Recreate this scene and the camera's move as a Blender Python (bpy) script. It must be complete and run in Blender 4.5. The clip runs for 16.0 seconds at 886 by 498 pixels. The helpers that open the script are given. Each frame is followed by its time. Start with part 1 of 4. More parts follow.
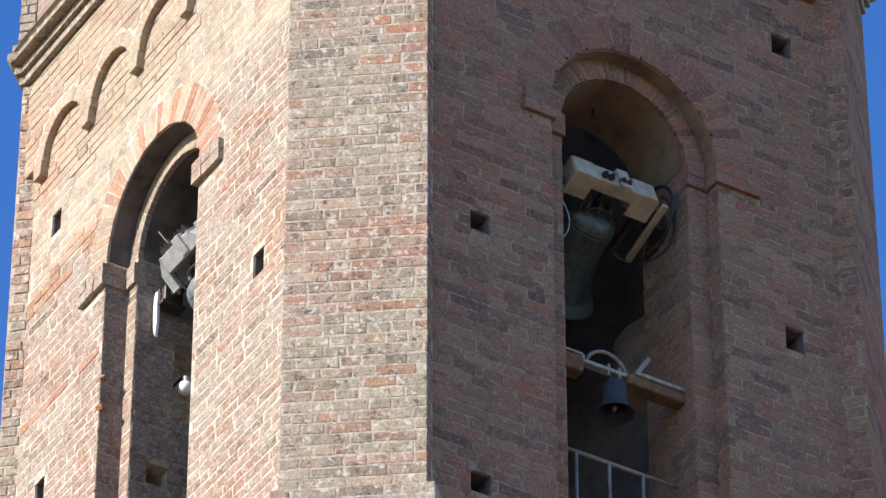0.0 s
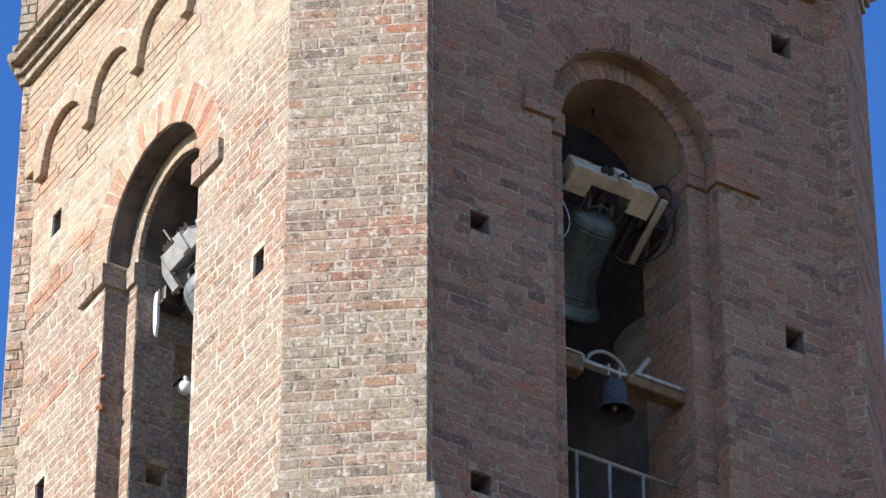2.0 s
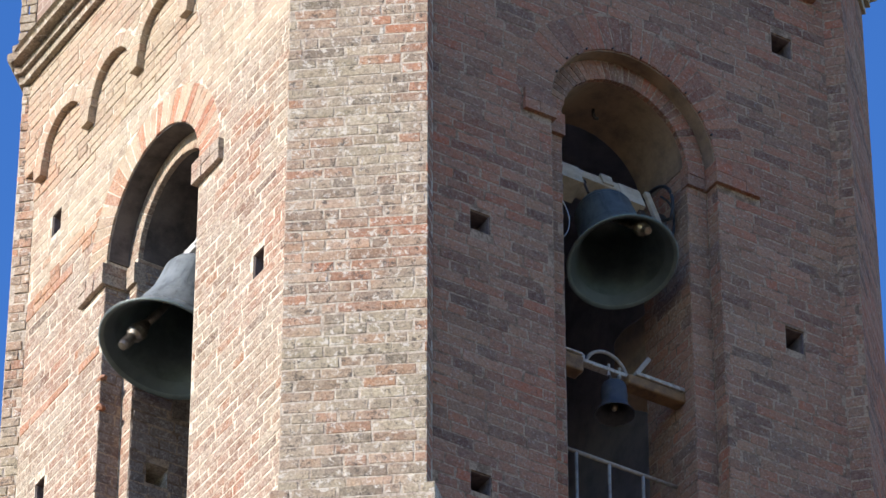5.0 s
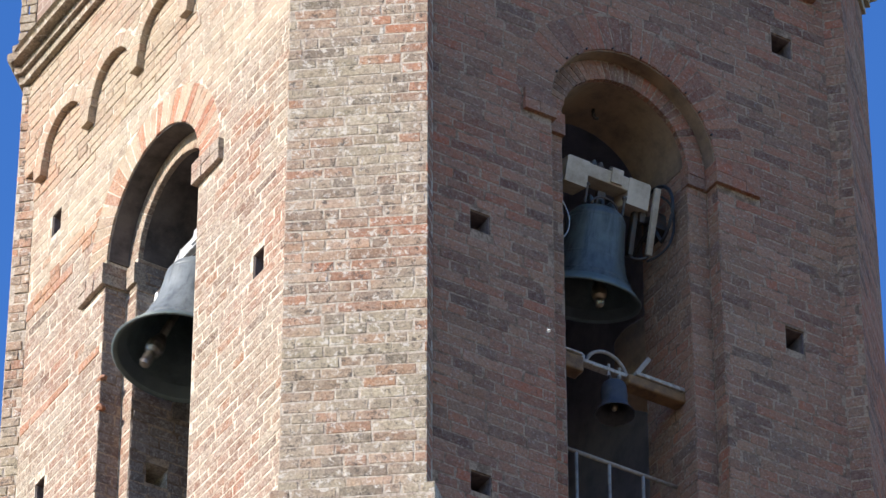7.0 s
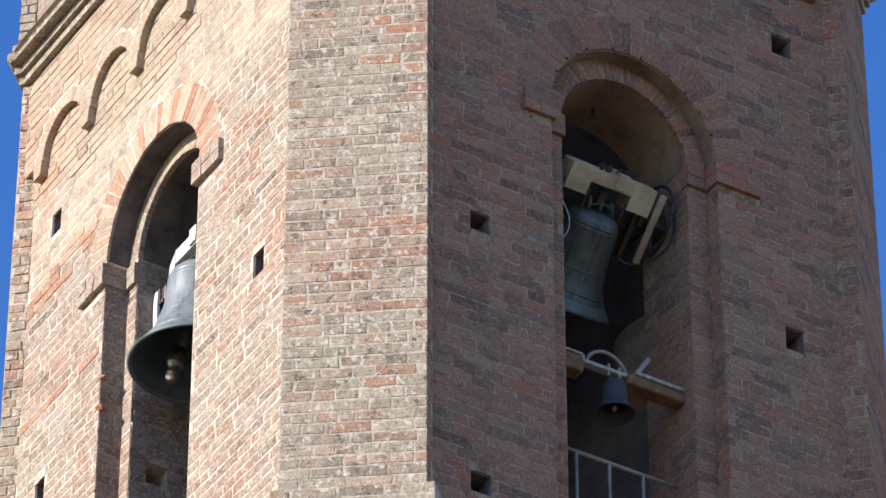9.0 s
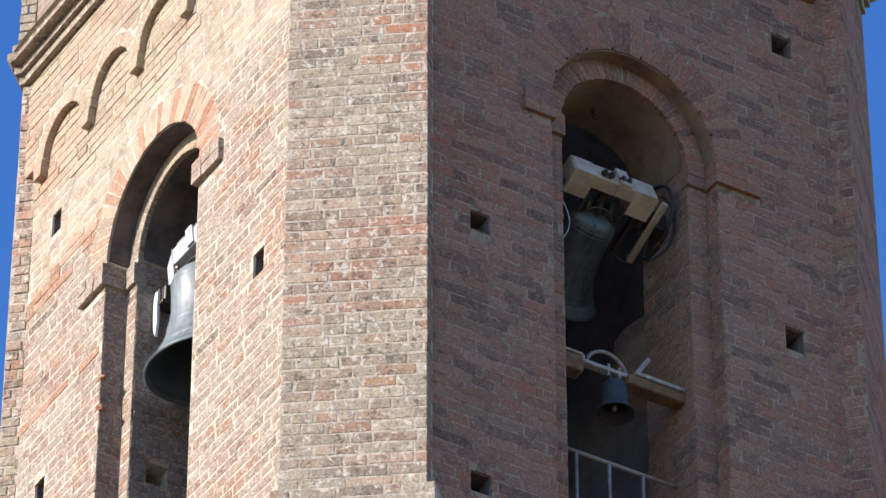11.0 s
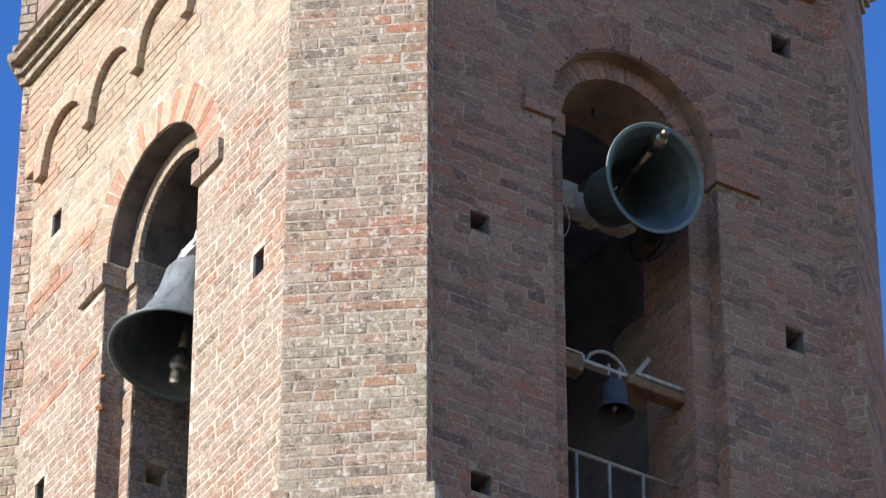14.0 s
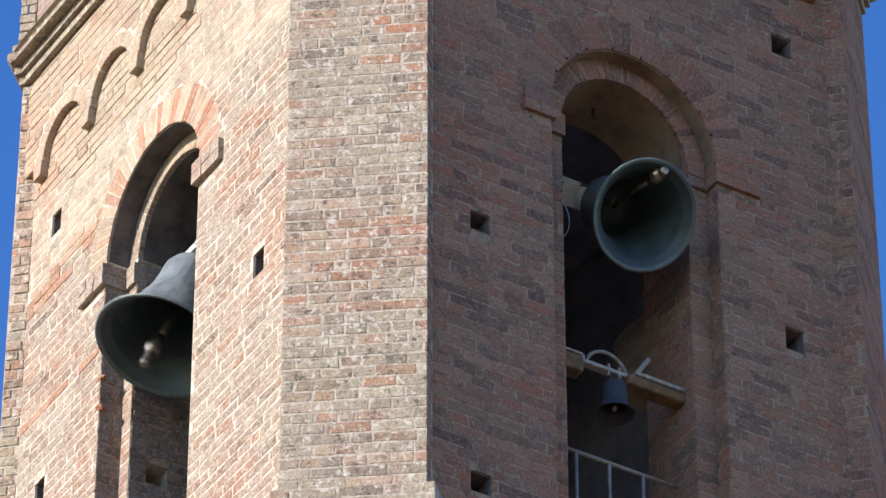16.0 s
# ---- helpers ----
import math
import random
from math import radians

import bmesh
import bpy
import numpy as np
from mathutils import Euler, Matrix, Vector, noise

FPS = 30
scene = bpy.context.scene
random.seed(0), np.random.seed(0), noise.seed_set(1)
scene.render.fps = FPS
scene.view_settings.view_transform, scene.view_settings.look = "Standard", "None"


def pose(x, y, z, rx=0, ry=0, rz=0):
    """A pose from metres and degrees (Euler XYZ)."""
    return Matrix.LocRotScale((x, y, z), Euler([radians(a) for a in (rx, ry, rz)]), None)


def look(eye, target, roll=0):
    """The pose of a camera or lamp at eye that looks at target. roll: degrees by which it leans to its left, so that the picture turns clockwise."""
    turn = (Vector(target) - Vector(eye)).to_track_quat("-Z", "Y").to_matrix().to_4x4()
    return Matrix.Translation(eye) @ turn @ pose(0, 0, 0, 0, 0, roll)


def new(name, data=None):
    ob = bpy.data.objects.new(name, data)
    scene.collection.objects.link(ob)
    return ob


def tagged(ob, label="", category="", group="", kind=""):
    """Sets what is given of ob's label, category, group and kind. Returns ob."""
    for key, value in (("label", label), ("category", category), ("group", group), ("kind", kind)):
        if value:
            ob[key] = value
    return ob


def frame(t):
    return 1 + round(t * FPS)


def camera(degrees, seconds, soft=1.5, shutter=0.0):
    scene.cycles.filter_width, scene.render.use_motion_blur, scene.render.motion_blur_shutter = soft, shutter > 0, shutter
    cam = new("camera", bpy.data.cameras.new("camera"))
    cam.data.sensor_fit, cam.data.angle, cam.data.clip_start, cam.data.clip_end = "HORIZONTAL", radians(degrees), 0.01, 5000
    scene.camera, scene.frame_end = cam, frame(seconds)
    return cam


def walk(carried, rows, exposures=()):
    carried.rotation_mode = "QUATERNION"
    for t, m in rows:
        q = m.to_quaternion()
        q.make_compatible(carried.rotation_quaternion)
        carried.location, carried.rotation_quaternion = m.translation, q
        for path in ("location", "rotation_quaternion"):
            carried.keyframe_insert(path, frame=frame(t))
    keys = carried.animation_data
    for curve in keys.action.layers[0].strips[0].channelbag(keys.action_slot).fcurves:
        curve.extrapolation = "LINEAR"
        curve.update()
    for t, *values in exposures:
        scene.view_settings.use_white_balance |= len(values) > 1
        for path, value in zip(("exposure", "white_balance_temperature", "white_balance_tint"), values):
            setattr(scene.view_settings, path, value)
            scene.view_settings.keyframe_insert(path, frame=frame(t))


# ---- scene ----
# ---- camera: held still on a tripod, 27 m from the belfry ----
cam = camera(10.38, 16.0, soft=1.5, shutter=0.25)
EYE = Vector((-11.6815, -20.2984, 1.6))
AIM = EYE + 29.0 * Vector((0.416052, 0.678024, 0.605957))
walk(cam, [(0.0, look(EYE, AIM, -0.027)), (16.0, look(EYE, AIM, -0.027))])

# ---- light: a low afternoon sun square to the west wall, clear sky ----
SUN_EL, SUN_AZ = 27.0, 5.0          # height; degrees north of the west wall's normal
scene.view_settings.exposure = 0.86
world = bpy.data.worlds.new("sky")
scene.world = world
world.use_nodes = True
wn = world.node_tree.nodes
sky = wn.new("ShaderNodeTexSky")
sky.sky_type = 'NISHITA'
sky.sun_disc = False
sky.sun_elevation = radians(SUN_EL)
sky.sun_rotation = radians(-90 + SUN_AZ)
sky.air_density, sky.dust_density, sky.ozone_density = 1.0, 0.1, 2.2
wn["Background"].inputs[1].default_value = 0.139
deep = wn.new("ShaderNodeHueSaturation")
deep.inputs["Saturation"].default_value = 1.32
deep.inputs["Hue"].default_value = 0.516
world.node_tree.links.new(sky.outputs[0], deep.inputs["Color"])
world.node_tree.links.new(deep.outputs[0], wn["Background"].inputs[0])
sun = new("sun", bpy.data.lights.new("sun", 'SUN'))
sun.data.energy, sun.data.angle, sun.data.color = 4.45, radians(0.5), (1.0, 0.91, 0.825)
sun_from = Vector((-math.cos(radians(SUN_AZ)) * math.cos(radians(SUN_EL)), math.sin(radians(SUN_AZ)) * math.cos(radians(SUN_EL)), math.sin(radians(SUN_EL))))
sun.matrix_world = look(sun_from * 60, (0, 0, 0))


# ---- materials ----
def nodes_of(name, rough=0.8, metal=0.0):
    m = bpy.data.materials.new(name)
    m.use_nodes = True
    nt = m.node_tree
    b = nt.nodes["Principled BSDF"]
    b.inputs["Roughness"].default_value, b.inputs["Metallic"].default_value = rough, metal
    return m, nt, b


def add(nt, kind, **values):
    n = nt.nodes.new(kind)
    for k, v in values.items():
        n.inputs[k.replace("_", " ")].default_value = v
    return n


def ramp(nt, stops, source, constant=False):
    r = nt.nodes.new("ShaderNodeValToRGB")
    r.color_ramp.interpolation = 'CONSTANT' if constant else 'LINEAR'
    e = r.color_ramp.elements
    while len(e) < len(stops):
        e.new(0.5)
    for el, (pos, col) in zip(e, stops):
        el.position, el.color = pos, (*col, 1)
    nt.links.new(source, r.inputs[0])
    return r.outputs[0]


def grey(v):
    return (v, v, v)


def mixed(nt, fac, a, b, how='MIX'):
    m = nt.nodes.new("ShaderNodeMix")
    m.data_type, m.blend_type = 'RGBA', how
    for sock, v in ((m.inputs[0], fac), (m.inputs[6], a), (m.inputs[7], b)):
        if isinstance(v, tuple):
            sock.default_value = (*v, 1)
        elif isinstance(v, (int, float)):
            sock.default_value = v
        else:
            nt.links.new(v, sock)
    return m.outputs[2]


def noise_of(nt, scale, detail=6.0, rough=0.6, vec=None):
    n = add(nt, "ShaderNodeTexNoise", Scale=scale, Detail=detail, Roughness=rough)
    if vec is None:
        vec = nt.nodes.new("ShaderNodeNewGeometry").outputs["Position"]
    nt.links.new(vec, n.inputs["Vector"])
    return n.outputs["Fac"]


def bump(nt, bsdf, height, strength, dist):
    n = add(nt, "ShaderNodeBump", Strength=strength, Distance=dist)
    nt.links.new(height, n.inputs["Height"])
    nt.links.new(n.outputs[0], bsdf.inputs["Normal"])


CLAY = [(0.0, (0.138, 0.098, 0.079)), (0.1, (0.212, 0.138, 0.104)), (0.24, (0.262, 0.191, 0.145)), (0.42, (0.296, 0.230, 0.182)), (0.6, (0.252, 0.174, 0.133)), (0.76, (0.310, 0.247, 0.194)), (0.9, (0.262, 0.152, 0.110)), (0.965, (0.280, 0.138, 0.080)), (1.0, (0.176, 0.121, 0.096))]
LICHEN = [(0.0, (0.19, 0.152, 0.120)), (0.1, (0.30, 0.245, 0.186)), (0.25, (0.405, 0.335, 0.250)), (0.4, (0.282, 0.228, 0.175)), (0.52, (0.425, 0.352, 0.265)), (0.62, (0.325, 0.250, 0.188)), (0.74, (0.385, 0.240, 0.165)), (0.82, (0.455, 0.383, 0.295)), (0.92, (0.40, 0.205, 0.125)), (1.0, (0.255, 0.198, 0.152))]
# copy of the brick for shaded faces, shade and skylight tuned into its colour
SHADE_SIDE = [(0.0, (0.156, 0.091, 0.070)), (0.12, (0.258, 0.138, 0.092)), (0.28, (0.380, 0.209, 0.134)), (0.42, (0.307, 0.157, 0.102)), (0.56, (0.409, 0.233, 0.155)), (0.68, (0.190, 0.115, 0.088)), (0.8, (0.359, 0.173, 0.111)), (0.92, (0.395, 0.154, 0.090)), (1.0, (0.263, 0.146, 0.099))]
# west reveal bricks: shade of the opening put into a duller tone
REVEAL_SHADE = [(0.0, (0.148, 0.125, 0.112)), (0.35, (0.207, 0.171, 0.148)), (0.7, (0.179, 0.144, 0.124)), (1.0, (0.234, 0.198, 0.175))]

REDDISH = [(0.0, (0.285, 0.140, 0.085)), (0.3, (0.380, 0.200, 0.122)), (0.55, (0.430, 0.252, 0.162)), (0.8, (0.330, 0.155, 0.094)), (1.0, (0.420, 0.278, 0.195))]

ERODED = [(0.0, (0.275, 0.185, 0.130)), (0.3, (0.345, 0.258, 0.186)), (0.55, (0.400, 0.318, 0.232)), (0.8, (0.345, 0.215, 0.145)), (1.0, (0.420, 0.345, 0.262))]


def brick_material(name, palette, joined, crust=0.45, crust_colour=(0.46, 0.41, 0.34), salt=0.0, grain=0.5, lime=False):
    """Old fired brick: each piece its own tone, blotched by mortar film, lichen and soot."""
    m, nt, b = nodes_of(name, 0.92)
    b.inputs["Specular IOR Level"].default_value = 0.2
    if joined:
        rnd = nt.nodes.new("ShaderNodeNewGeometry").outputs["Random Per Island"]
    else:
        rnd = nt.nodes.new("ShaderNodeObjectInfo").outputs["Random"]
    base = ramp(nt, palette, rnd)
    tint = ramp(nt, [(0.40, (0.98, 1.02, 0.95)), (0.49, (1.0, 0.98, 0.96)), (0.55, (1.03, 0.92, 0.87)), (0.63, (1.06, 0.82, 0.72))], noise_of(nt, 0.85, 5, 0.6))
    base = mixed(nt, 1.0, base, tint, 'MULTIPLY')
    def times(src, k):
        f = nt.nodes.new("ShaderNodeMath")
        f.operation = 'MULTIPLY'
        nt.links.new(src, f.inputs[0])
        f.inputs[1].default_value = k
        return f.outputs[0]
    # broad weathering, mortar film that runs over the edges of bricks, pits and pale specks
    stain = ramp(nt, [(0.47, grey(0)), (0.55, grey(1))], noise_of(nt, 2.3, 8, 0.72))
    c = mixed(nt, times(stain, crust * .55), base, tuple(0.82 * v for v in crust_colour))
    film = ramp(nt, [(0.485, grey(0)), (0.545, grey(1))], noise_of(nt, 15, 9, 0.78))
    c = mixed(nt, times(film, crust * .8), c, crust_colour)
    soot = ramp(nt, [(0.41, grey(1)), (0.475, grey(0))], noise_of(nt, 26, 8, 0.75))
    c = mixed(nt, times(soot, .32), c, (0.13, 0.11, 0.10))
    pits = ramp(nt, [(0.40, grey(0.38)), (0.465, grey(0.92)), (0.53, grey(1.0)), (0.60, grey(1.45))], noise_of(nt, 60, 6, 0.75))
    c = mixed(nt, grain, c, pits, 'MULTIPLY')
    if salt:        # lime bloom and dark lichen dots
        fine = 1.0 if salt < .5 else .5
        c = mixed(nt, times(ramp(nt, [(0.545, grey(0)), (0.585, grey(1))], noise_of(nt, 33 * fine, 9, 0.8)), salt), c, (0.60, 0.555, 0.48))
        c = mixed(nt, times(ramp(nt, [(0.40, grey(1)), (0.445, grey(0))], noise_of(nt, 24 * fine, 9, 0.82)), salt), c, (0.095, 0.082, 0.07))
    if lime:        # a band of yellowed lime wash left on the wall above the springing
        sep = nt.nodes.new("ShaderNodeSeparateXYZ")
        nt.links.new(nt.nodes.new("ShaderNodeNewGeometry").outputs["Position"], sep.inputs[0])
        high = add(nt, "ShaderNodeMapRange", From_Min=21.0, From_Max=24.0)
        nt.links.new(sep.outputs[2], high.inputs["Value"])
        band = ramp(nt, [(0.20, grey(0)), (0.28, grey(.62)), (0.45, grey(.58)), (0.52, grey(.26)), (1.0, grey(.40))], high.outputs[0])
        patchy = ramp(nt, [(0.38, grey(.25)), (0.56, grey(1))], noise_of(nt, 4.5, 8, 0.7))
        c = mixed(nt, mixed(nt, 1.0, band, patchy, 'MULTIPLY'), c, (0.475, 0.405, 0.292))
    nt.links.new(c, b.inputs["Base Color"])
    bump(nt, b, noise_of(nt, 55, 9, 0.78), 0.75, 0.008)
    return m


def mortar_material(name, light, dark):
    m, nt, b = nodes_of(name, 0.95)
    b.inputs["Specular IOR Level"].default_value = 0.15
    c = ramp(nt, [(0.42, dark), (0.54, light)], noise_of(nt, 9.0, 8, 0.72))
    c = mixed(nt, 0.6, c, ramp(nt, [(0.40, grey(0.5)), (0.55, grey(1.1))], noise_of(nt, 60, 5, 0.7)), 'MULTIPLY')
    nt.links.new(c, b.inputs["Base Color"])
    bump(nt, b, noise_of(nt, 45, 8, 0.7), 0.6, 0.008)
    return m


def coursed_material(name, palette):
    """Brickwork far from the eye: courses carried by the material."""
    m, nt, b = nodes_of(name, 0.93)
    geo = nt.nodes.new("ShaderNodeNewGeometry")
    sep = nt.nodes.new("ShaderNodeSeparateXYZ")
    nt.links.new(geo.outputs["Position"], sep.inputs[0])
    su = nt.nodes.new("ShaderNodeMath")
    nt.links.new(sep.outputs[0], su.inputs[0])
    nt.links.new(sep.outputs[1], su.inputs[1])
    com = nt.nodes.new("ShaderNodeCombineXYZ")
    nt.links.new(su.outputs[0], com.inputs[0])
    nt.links.new(sep.outputs[2], com.inputs[1])
    br = add(nt, "ShaderNodeTexBrick", Scale=1.0, Mortar_Size=0.005, Brick_Width=0.285, Row_Height=0.0805)
    br.inputs["Color1"].default_value, br.inputs["Color2"].default_value = (*palette[2][1], 1), (*palette[4][1], 1)
    br.inputs["Mortar"].default_value = (0.42, 0.37, 0.31, 1)
    nt.links.new(com.outputs[0], br.inputs["Vector"])
    c = mixed(nt, 0.7, br.outputs["Color"], ramp(nt, [(0.3, grey(0.6)), (0.65, grey(1.1))], noise_of(nt, 5, 8, 0.7)), 'MULTIPLY')
    nt.links.new(c, b.inputs["Base Color"])
    bump(nt, b, noise_of(nt, 50, 6, 0.7), 0.5, 0.006)
    return m


def plain_material(name, colour, rough=0.6, metal=0.0, worn=None, scale=18.0, relief=0.15, streaks=0.0):
    m, nt, b = nodes_of(name, rough, metal)
    worn = worn or tuple(0.6 * v for v in colour)
    c = ramp(nt, [(0.36, worn), (0.60, colour)], noise_of(nt, scale, 8, 0.68, nt.nodes.new("ShaderNodeTexCoord").outputs["Object"]))
    if streaks:     # rain runs down the metal
        run = nt.nodes.new("ShaderNodeMapping")
        run.inputs["Scale"].default_value = (1.0, 1.0, 0.10)
        nt.links.new(nt.nodes.new("ShaderNodeTexCoord").outputs["Object"], run.inputs["Vector"])
        wet = ramp(nt, [(0.40, grey(0)), (0.60, grey(streaks))], noise_of(nt, 24, 6, 0.65, run.outputs[0]))
        c = mixed(nt, wet, c, worn)
        dark = ramp(nt, [(0.36, grey(.8 * streaks)), (0.48, grey(0))], noise_of(nt, 15, 6, 0.7, run.outputs[0]))
        c = mixed(nt, dark, c, tuple(0.45 * v for v in colour))
    nt.links.new(c, b.inputs["Base Color"])
    bump(nt, b, noise_of(nt, scale * 3, 6, 0.6, nt.nodes.new("ShaderNodeTexCoord").outputs["Object"]), relief, 0.004)
    return m


BRICK = {}
GRAIN = {"warm": .55, "grey": .46, "shade_side": .34, "reveal_shade": .3, "red": .45, "eroded": .5}
for key, pal, cr, cc, salt in (("warm", CLAY, 0.50, (0.455, 0.405, 0.322), .28), ("grey", LICHEN, 0.36, (0.46, 0.39, 0.30), .90), ("shade_side", SHADE_SIDE, 0.42, (0.320, 0.220, 0.155), .26), ("reveal_shade", REVEAL_SHADE, 0.5, (0.36, 0.315, 0.275), .40), ("red", REDDISH, 0.22, (0.43, 0.37, 0.295), .3), ("eroded", ERODED, 0.40, (0.44, 0.37, 0.28), .2)):
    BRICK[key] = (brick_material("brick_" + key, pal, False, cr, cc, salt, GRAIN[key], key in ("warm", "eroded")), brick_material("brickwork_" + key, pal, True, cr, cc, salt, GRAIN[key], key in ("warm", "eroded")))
# the last mortar is the darker copy, toned for the shaded faces
MORTAR = {"warm": mortar_material("mortar_warm", (0.60, 0.53, 0.425), (0.38, 0.31, 0.235)), "grey": mortar_material("mortar_grey", (0.52, 0.455, 0.368), (0.36, 0.30, 0.24)), "shade_side": mortar_material("mortar_shade_side", (0.405, 0.295, 0.207), (0.20, 0.135, 0.092))}
SHAFT = coursed_material("shaft_brickwork", CLAY)
INNER = plain_material("blue_grey_inner_plaster", (0.245, 0.25, 0.30), 0.95, 0.0, (0.145, 0.148, 0.185), 3.0, 0.3)
# dark tone of the hole linings, painted for the shade inside them
HOLE_SHADE = plain_material("hole_shade_brick", (0.24, 0.185, 0.165), 0.95, 0.0, (0.11, 0.085, 0.08), 12.0, 0.4)
# two bronzes: shade put into the south bell's tone, sunlight into the west's
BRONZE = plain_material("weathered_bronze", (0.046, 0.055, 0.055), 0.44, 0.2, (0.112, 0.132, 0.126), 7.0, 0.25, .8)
BRONZE_PALE = plain_material("sunlit_bell_bronze", (0.105, 0.121, 0.125), 0.5, 0.15, (0.215, 0.240, 0.242), 7.0, 0.25, .8)
DULL_STEEL = plain_material("dull_clapper_steel", (0.33, 0.30, 0.25), 0.35, 0.8, (0.14, 0.12, 0.10), 14.0, 0.25)
PATINA = plain_material("green_bronze_lip", (0.150, 0.190, 0.188), 0.5, 0.25, (0.10, 0.135, 0.13), 9.0, 0.2)
CREAM = plain_material("cream_painted_steel", (0.61, 0.52, 0.39), 0.55, 0.0, (0.38, 0.30, 0.21), 5.0, 0.1)
ZINC = plain_material("galvanised_steel", (0.58, 0.58, 0.57), 0.5, 0.2, (0.40, 0.40, 0.39), 14.0, 0.1)
IRON = plain_material("dark_iron", (0.07, 0.07, 0.07), 0.5, 0.6, (0.12, 0.08, 0.06), 16.0, 0.2)
BRASS = plain_material("worn_clapper_metal", (0.44, 0.37, 0.26), 0.30, 0.85, (0.17, 0.135, 0.10), 14.0, 0.25)
TIMBER = plain_material("ochre_painted_timber", (0.22, 0.12, 0.048), 0.75, 0.0, (0.10, 0.055, 0.027), 14.0, 0.35)
GLAZE = plain_material("opal_globe", (0.84, 0.84, 0.82), 0.25, 0.0, (0.76, 0.76, 0.74), 5.0, 0.0)
BRONZE_IN = plain_material("dark_bronze_inside", (0.044, 0.063, 0.067), 0.5, 0.15, (0.080, 0.112, 0.114), 6.0, 0.25)
BRONZE_BOW = plain_material("struck_bronze_band", (0.078, 0.103, 0.110), 0.5, 0.2, (0.060, 0.082, 0.088), 9.0, 0.2)
BLACK = plain_material("black_rubber", (0.025, 0.025, 0.027), 0.6)
GRASS = plain_material("dry_ground", (0.130, 0.088, 0.052), 0.95, 0.0, (0.085, 0.062, 0.038), 0.3, 0.3)
PLASTER = plain_material("brown_stained_plaster", (0.30, 0.205, 0.125), 0.95, 0.0, (0.15, 0.105, 0.07), 4.0, 0.4)
# west soffit plaster, its dark tone standing for the shade under the arch
SOFFIT_SHADE = plain_material("shade_toned_plaster", (0.150, 0.122, 0.104), 0.95, 0.0, (0.06, 0.05, 0.045), 4.0, 0.4)
OLD_BRONZE = plain_material("blackened_bronze", (0.042, 0.044, 0.052), 0.6, 0.2, (0.07, 0.07, 0.075), 14.0, 0.2)
RAIL = plain_material("dull_rail_paint", (0.36, 0.31, 0.26), 0.7, 0.0, (0.22, 0.18, 0.15), 20.0, 0.2)
DUSTY = plain_material("dusty_white_strap", (0.46, 0.43, 0.38), 0.8, 0.0, (0.20, 0.17, 0.14), 30.0, 0.5)
TILE = plain_material("clay_roof_tile", (0.40, 0.22, 0.15), 0.9, 0.0, (0.25, 0.16, 0.12), 9.0, 0.3)
SINGLE_WHITE = plain_material("white_painted_metal", (0.80, 0.80, 0.78), 0.4, 0.0, (0.68, 0.68, 0.66), 6.0, 0.05)


# ---- helpers ----
def link_bm(name, bm, mat, smooth=False):
    me = bpy.data.meshes.new(name)
    bmesh.ops.recalc_face_normals(bm, faces=bm.faces)
    bm.to_mesh(me)
    bm.free()
    me.materials.append(mat)
    if smooth:
        for f in me.polygons:
            f.use_smooth = True
    return new(name, me)


def part(name, bm, mat, parent, label="", smooth=False):
    ob = link_bm(name, bm, mat, smooth)
    ob.parent = parent
    return tagged(ob, label)


def block(bm, x0, x1, y0, y1, z0, z1, bevel=0.0, m=None):
    r = bmesh.ops.create_cube(bm, size=1.0)
    vs = r["verts"]
    for v in vs:
        v.co = Vector(((x0 + x1) / 2 + v.co.x * (x1 - x0), (y0 + y1) / 2 + v.co.y * (y1 - y0), (z0 + z1) / 2 + v.co.z * (z1 - z0)))
    if bevel:
        g = bmesh.ops.bevel(bm, geom=list({e for v in vs for e in v.link_edges}), offset=bevel, segments=2, affect='EDGES', profile=0.5)
        vs = list({v for f in g["faces"] for v in f.verts} | {v for v in vs if v.is_valid})
    if m is not None:
        bmesh.ops.transform(bm, matrix=m, verts=[v for v in vs if v.is_valid])
    return bm


def rod(bm, a, b, r, n=12, r2=None):
    a, b = Vector(a), Vector(b)
    d = b - a
    m = Matrix.Translation((a + b) / 2) @ d.to_track_quat("Z", "Y").to_matrix().to_4x4()
    bmesh.ops.create_cone(bm, cap_ends=True, segments=n, radius1=r, radius2=r if r2 is None else r2, depth=d.length, matrix=m)
    return bm


def lathe(bm, profile, n=64, m=None):
    rings = []
    for r, z in profile:
        rings.append([bm.verts.new((r * math.cos(2 * math.pi * i / n), r * math.sin(2 * math.pi * i / n), z)) for i in range(n)] if r > 1e-5 else [bm.verts.new((0, 0, z))])
    for a, b in zip(rings, rings[1:]):
        for i in range(n):
            j = (i + 1) % n
            q = [a[i % len(a)], a[j % len(a)], b[j % len(b)], b[i % len(b)]]
            q = list(dict.fromkeys(q))
            if len(q) > 2:
                bm.faces.new(q)
    if m is not None:
        bmesh.ops.transform(bm, matrix=m, verts=[v for r in rings for v in r])
    return bm


